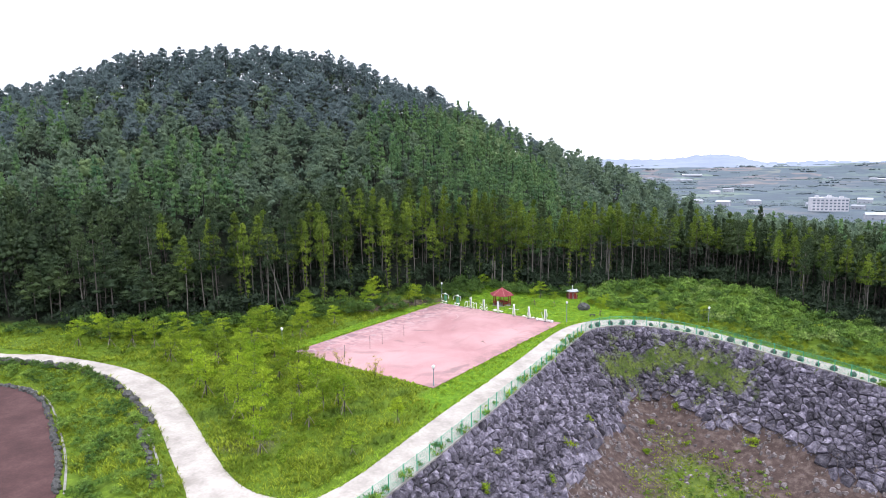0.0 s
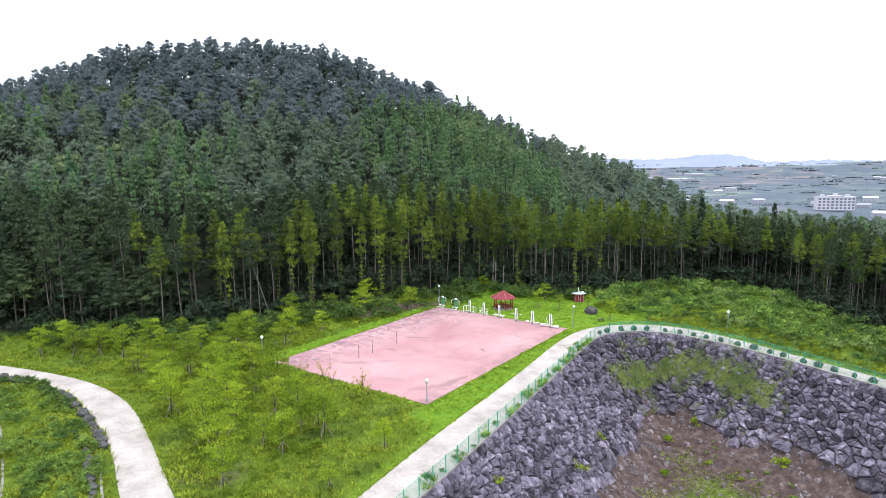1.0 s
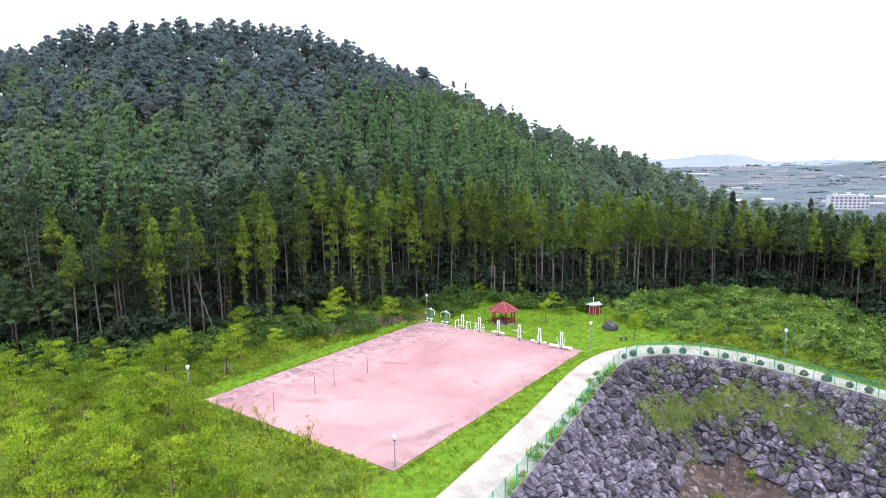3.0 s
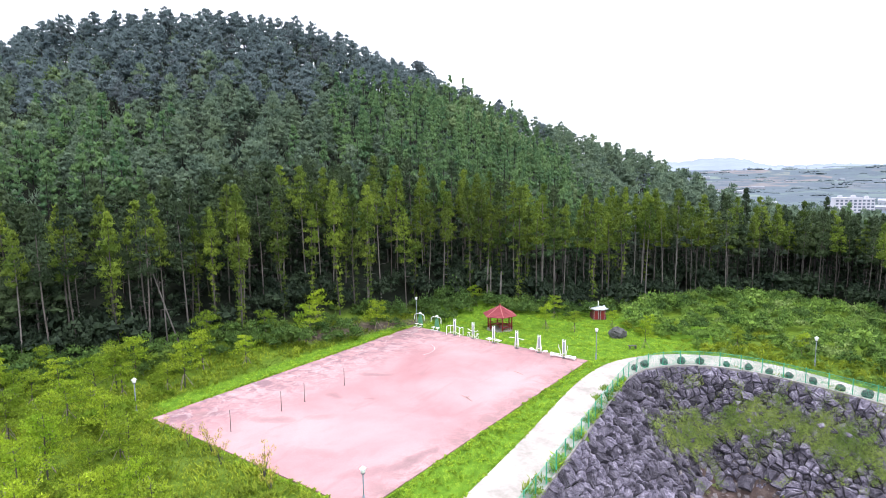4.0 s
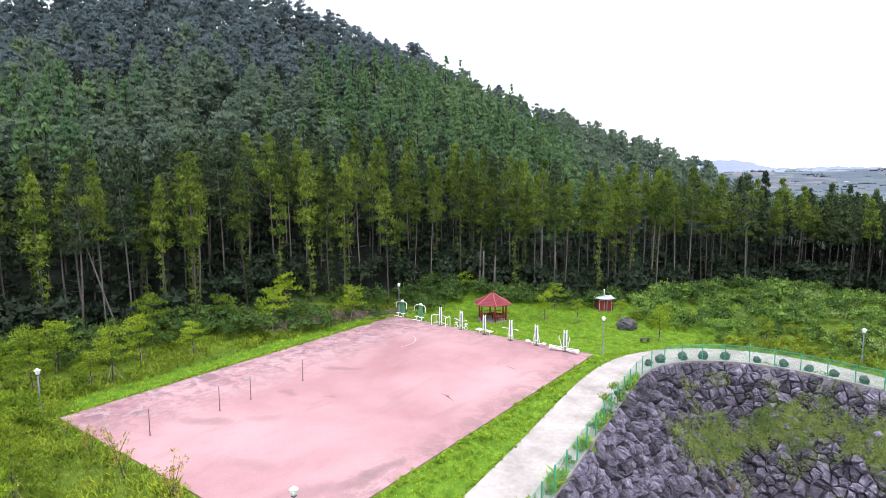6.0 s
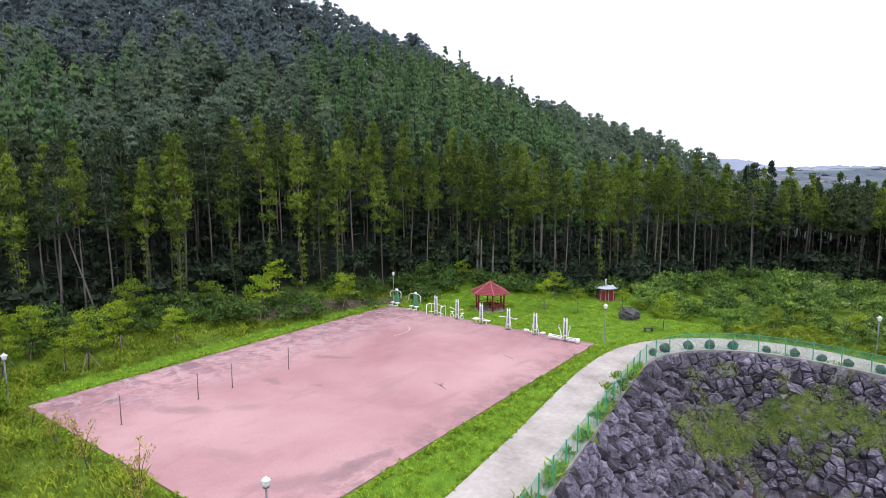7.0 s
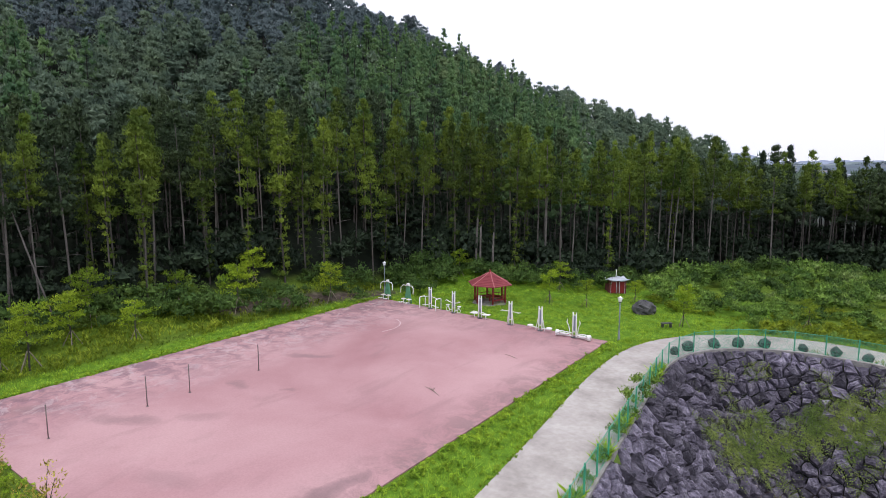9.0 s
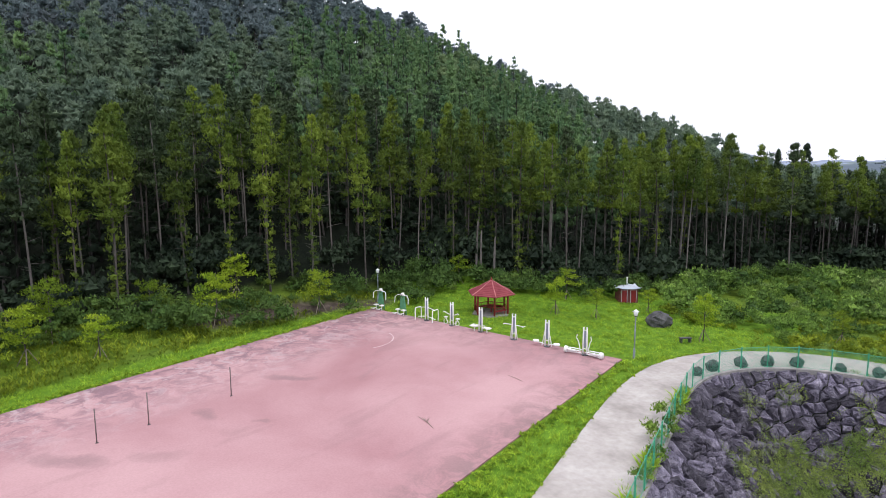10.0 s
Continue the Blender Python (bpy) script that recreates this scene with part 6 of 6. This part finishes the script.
# ---- tall reddish weeds at the court's near edge ----
def tall_weed(k):
    g = np.random.default_rng(400 + k)
    root = thing("tall_weed", "sparse tall weed with yellowish-red leaves beside the court", "weed", pose(0, 0, 0), "tall weeds beside the court")
    stems, cs = [], []
    for b in range(5):
        a, h, r = g.uniform(0, 6.28), g.uniform(1.1, 2.3), g.uniform(0.3, 0.9)
        tip = np.array((r * math.cos(a), r * math.sin(a), h))
        stems.append(tube([(0, 0, -0.1), tip * (0.4, 0.4, 0.55), tip], (0.025, 0.018, 0.006), 4))
        cs += [tip * (q, q, 0.25 + 0.75 * q) + g.normal(0, 0.06, 3) for q in (0.6, 0.8, 1.0)]
    V, F = sprays(np.array(cs), np.full(len(cs), 0.26), 0.8, 22, 0.11, 0.5, g, 0.6)
    part("stem", mesh_of("stem", stems, M_BARK), root)
    part("leaves", mesh_np("leaves", V, [F], [M_WEED]), root)
    return root


M_WEED = leaf("reddish_weed_leaves", (0.3, 0.24, 0.055), (0.44, 0.4, 0.09), 0.9, 0.35)
g = np.random.default_rng(17)
weeds = [tall_weed(k) for k in range(3)]
for j, (x, y, s) in enumerate(((-55.6, 57.2, 1.1), (-48.8, 57.0, 1.2), (-58.3, 56.8, 0.7), (-60.4, 57.3, 0.6), (-47.2, 56.3, 0.8), (-53.4, 56.5, 0.8), (-62.6, 57.0, 0.65))):
    m = pose(x, y, float(height([(x, y)])[0]), 0, 0, g.uniform(0, 360)) @ Matrix.Diagonal((s, s, s, 1))
    if j < 3:
        weeds[j].matrix_basis = m
    else:
        copy_thing(weeds[j % 3], m).matrix_basis = m

cover("lamp_bushes", np.array([(-66.7, 55.9), (-68.4, 56.3), (-67.3, 54.6), (-65.4, 56.2), (-69.6, 55.2)]), thick_bushes, np.array([1.9, 1.7, 2.0, 1.2, 1.6]), M_YOUNG, g, "leafy bushes round the lamp's foot", "bushes")

# lumpy weeds between the far path and the thicket
P = scatter((-48, 16, 86, 122), 1.2, g)
far_leg = FIELD_EDGE[FIELD_EDGE[:, 1] > 84]
band = line_distance(P, far_leg)
P = P[free(P) & (band > 0.9) & ((P[:, 0] > -31) | (band > 7)) & (line_distance(P, np.vstack([THICKET, THICKET[:1]])) < 5.5) & ~inside(P, FOREST) & (P[:, 0] > -42) & (g.random(len(P)) < 0.62)]
P = P[(np.hypot(P[:, 0] + 40.8, P[:, 1] - 107.9) > 2.6) & (np.hypot(P[:, 0] + 37.4, P[:, 1] - 103.6) > 1.8)]
half = g.random(len(P)) < 0.5
cover("margin_weeds", P[half], bushes, g.uniform(0.35, 1.0, half.sum()), M_GRASS, g, "lumpy yellow-green weeds before the thicket", "weeds")
cover("margin_bushes", P[~half], bushes, g.uniform(0.35, 0.95, (~half).sum()), M_THICKET, g, "low green bushes before the thicket", "bushes")

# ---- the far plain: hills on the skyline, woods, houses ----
# air haze is mixed into the colours of hills, woods, walls and roofs
M_HAZEHILL = surface("haze_tinted_hills", [(0.3, (0.2, 0.235, 0.3)), (0.5, (0.225, 0.262, 0.33)), (0.7, (0.255, 0.29, 0.355))], 0.004, 0.03, 0.08, 1.0, bump=0, spec=0.0)
M_HAZEWOOD = leaf("haze_tinted_leaves", (0.112, 0.145, 0.168), (0.14, 0.176, 0.186), 0.02, 0.1, fine=0.3, vary=0.08, grain=0.4)
M_HAZEWALL = surface("haze_tinted_wall", [(0.3, (0.27, 0.29, 0.33)), (0.7, (0.36, 0.375, 0.415))], 0.1, 1, 0.05, 0.9, bump=0, per_object=0.15)
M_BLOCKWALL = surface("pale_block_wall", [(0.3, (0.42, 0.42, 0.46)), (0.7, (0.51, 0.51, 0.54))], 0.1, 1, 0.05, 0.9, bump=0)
M_HAZEROOF = surface("haze_tinted_roof", [(0.3, (0.2, 0.225, 0.27)), (0.7, (0.36, 0.37, 0.4))], 0.02, 1, 0.05, 0.8, bump=0, per_object=0.3)
M_FARGLASS = surface("far_window", [(0.3, (0.08, 0.1, 0.13)), (0.7, (0.14, 0.16, 0.2))], 0.1, 1, 0.05, 0.4, bump=0)


def polar(az, d):
    return np.c_[1.5 - d * np.sin(np.radians(az)), 2 + d * np.cos(np.radians(az))]


az = np.linspace(-14, 40, 220)
ridge = np.interp(az, (-14, -2, 3, 6, 7.6, 9.2, 10.5, 12.6, 13.8, 16, 21, 28, 40), (52, 56, 68, 60, 66, 104, 116, 113, 98, 90, 98, 90, 84)) + 3 * np.sin(az * 5.1) + 2 * np.sin(az * 11.7)
rows = []
for d, k in ((2900, 0.0), (3300, 0.34), (3700, 0.62), (4000, 0.86), (4250, 1.0), (4500, 0.7)):
    P = polar(az, d)
    rows.append(np.c_[P, 30 + (ridge - 30) * k * (1 + 0.06 * fbm(P[:, 0], P[:, 1], 0.006) * (k < 1))])
V = np.vstack(rows)
m = len(az)
i = (np.arange(5)[:, None] * m + np.arange(m - 1)).ravel()
tagged(new("backdrop", mesh_np("backdrop", V, [np.c_[i, i + m, i + m + 1, i + 1]], [M_HAZEHILL], shade_smooth=True)), "far hills on the skyline, painted haze blue", "hills", kind="structure")

g = np.random.default_rng(91)


def far_clump(g):
    """A low wood seen from afar: a few broad, overlapping crowns."""
    n = 14
    cs = np.c_[g.normal(0, 2.4, n), g.normal(0, 1.5, n), g.uniform(0.1, 0.5, n)]
    return cores(cs, g.uniform(0.5, 1.2, n), 0.75, g, 1.0)


A, D = g.uniform(-9, 27, 950), 620 * (3100 / 620) ** g.random(950)
P = polar(A, D)
keep = fbm(P[:, 0], P[:, 1], 0.011) > -0.25
P, D = P[keep], D[keep]
cover("far_woods", P, [far_clump(np.random.default_rng(220 + k)) for k in range(5)], (0.3 + 1.9 * g.random(len(P)) ** 2.2) * np.interp(D, (600, 3100), (1.2, 4.6)), M_HAZEWOOD, g, "small woods and hedges on the plain, painted haze grey", "woods")


def far_house(w, l, h, x, y, turn, roof=1.5, name="house", label="small pale house far off on the plain"):
    root = thing(name, label, "house", pose(x, y, float(height([(x, y)])[0]) - 0.3, 0, 0, turn), "houses on the plain")
    part("wall", mesh_of("wall", [box(-w / 2, w / 2, -l / 2, l / 2, 0, h)], M_HAZEWALL), root)
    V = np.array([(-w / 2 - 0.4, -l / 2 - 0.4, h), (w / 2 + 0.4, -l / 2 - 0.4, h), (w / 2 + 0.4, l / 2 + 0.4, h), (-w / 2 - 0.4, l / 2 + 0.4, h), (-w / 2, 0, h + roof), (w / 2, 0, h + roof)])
    part("roof", mesh_np("roof", V, [np.array([(0, 1, 5, 4), (2, 3, 4, 5), (0, 3, 2, 1)]), np.array([(0, 4, 3), (1, 2, 5)])], [M_HAZEROOF]), root)
    for k in range(3):
        part("window", mesh_of("window", [box(-w * 0.35 + k * w * 0.28, -w * 0.35 + k * w * 0.28 + 1.2, -l / 2 - 0.06, -l / 2, 1.0, 2.3)], M_FARGLASS), root)


for k in range(26):
    a, d = g.uniform(-7, 22), 800 * (2.6) ** g.random()
    (x, y), = polar(np.array([a]), np.array([d]))
    f = g.uniform(0.8, 1.8)
    far_house(12 * f, 9 * f, 4 * f, x, y, g.uniform(-20, 50), 1.6 * f)
for a, d, L in ((14.3, 1900, 45), (12.8, 2100, 60), (8.4, 1600, 28), (-1.4, 640, 30)):
    (x, y), = polar(np.array([a]), np.array([d]))
    far_house(L, 14, 5, x, y, a + 8, 2.0, "greenhouse", "long white farm building on the plain")


def apartment_block():
    (x, y), = polar(np.array([2.4]), np.array([740.0]))
    root = thing("apartment_building", "white apartment block with dark windows beyond the woods", "building", pose(x, y, -18.5, 0, 0, 20))
    top = 13.6
    for k, (x0, x1, h) in enumerate(((-17, -5.5, top), (-5.5, 6, top + 0.6), (6, 17, top - 0.4))):
        part("wall", mesh_of("wall", [box(x0 + 0.02, x1 - 0.02, -6 - 0.6 * (k == 1), 6, 0, h)], M_BLOCKWALL), root)
        part("roof", mesh_of("roof", [box(x0 - 0.2 + 0.3 * (k > 0), x1 + 0.2 - 0.3 * (k < 2), -6.3 - 0.6 * (k == 1), 6.3, h, h + 0.5), box((x0 + x1) / 2 - 1.6, (x0 + x1) / 2 + 1.6, -2, 2, h + 0.5, h + 2.6)], M_BLOCKWALL), root)
        for s in range(4):
            for q in range(3):
                cx = x0 + (x1 - x0) * (q + 0.5) / 3
                part("window", mesh_of("window", [box(cx - 1.1, cx + 1.1, -6.1 - 0.6 * (k == 1), -5.9 - 0.6 * (k == 1), 1.2 + s * 3.1, 2.9 + s * 3.1)], M_FARGLASS), root)
    for s in range(4):
        for q in range(2):
            part("window", mesh_of("window", [box(16.9, 17.06, -4 + q * 5, -2 + q * 5, 1.2 + s * 3.1, 2.9 + s * 3.1)], M_FARGLASS), root)


apartment_block()
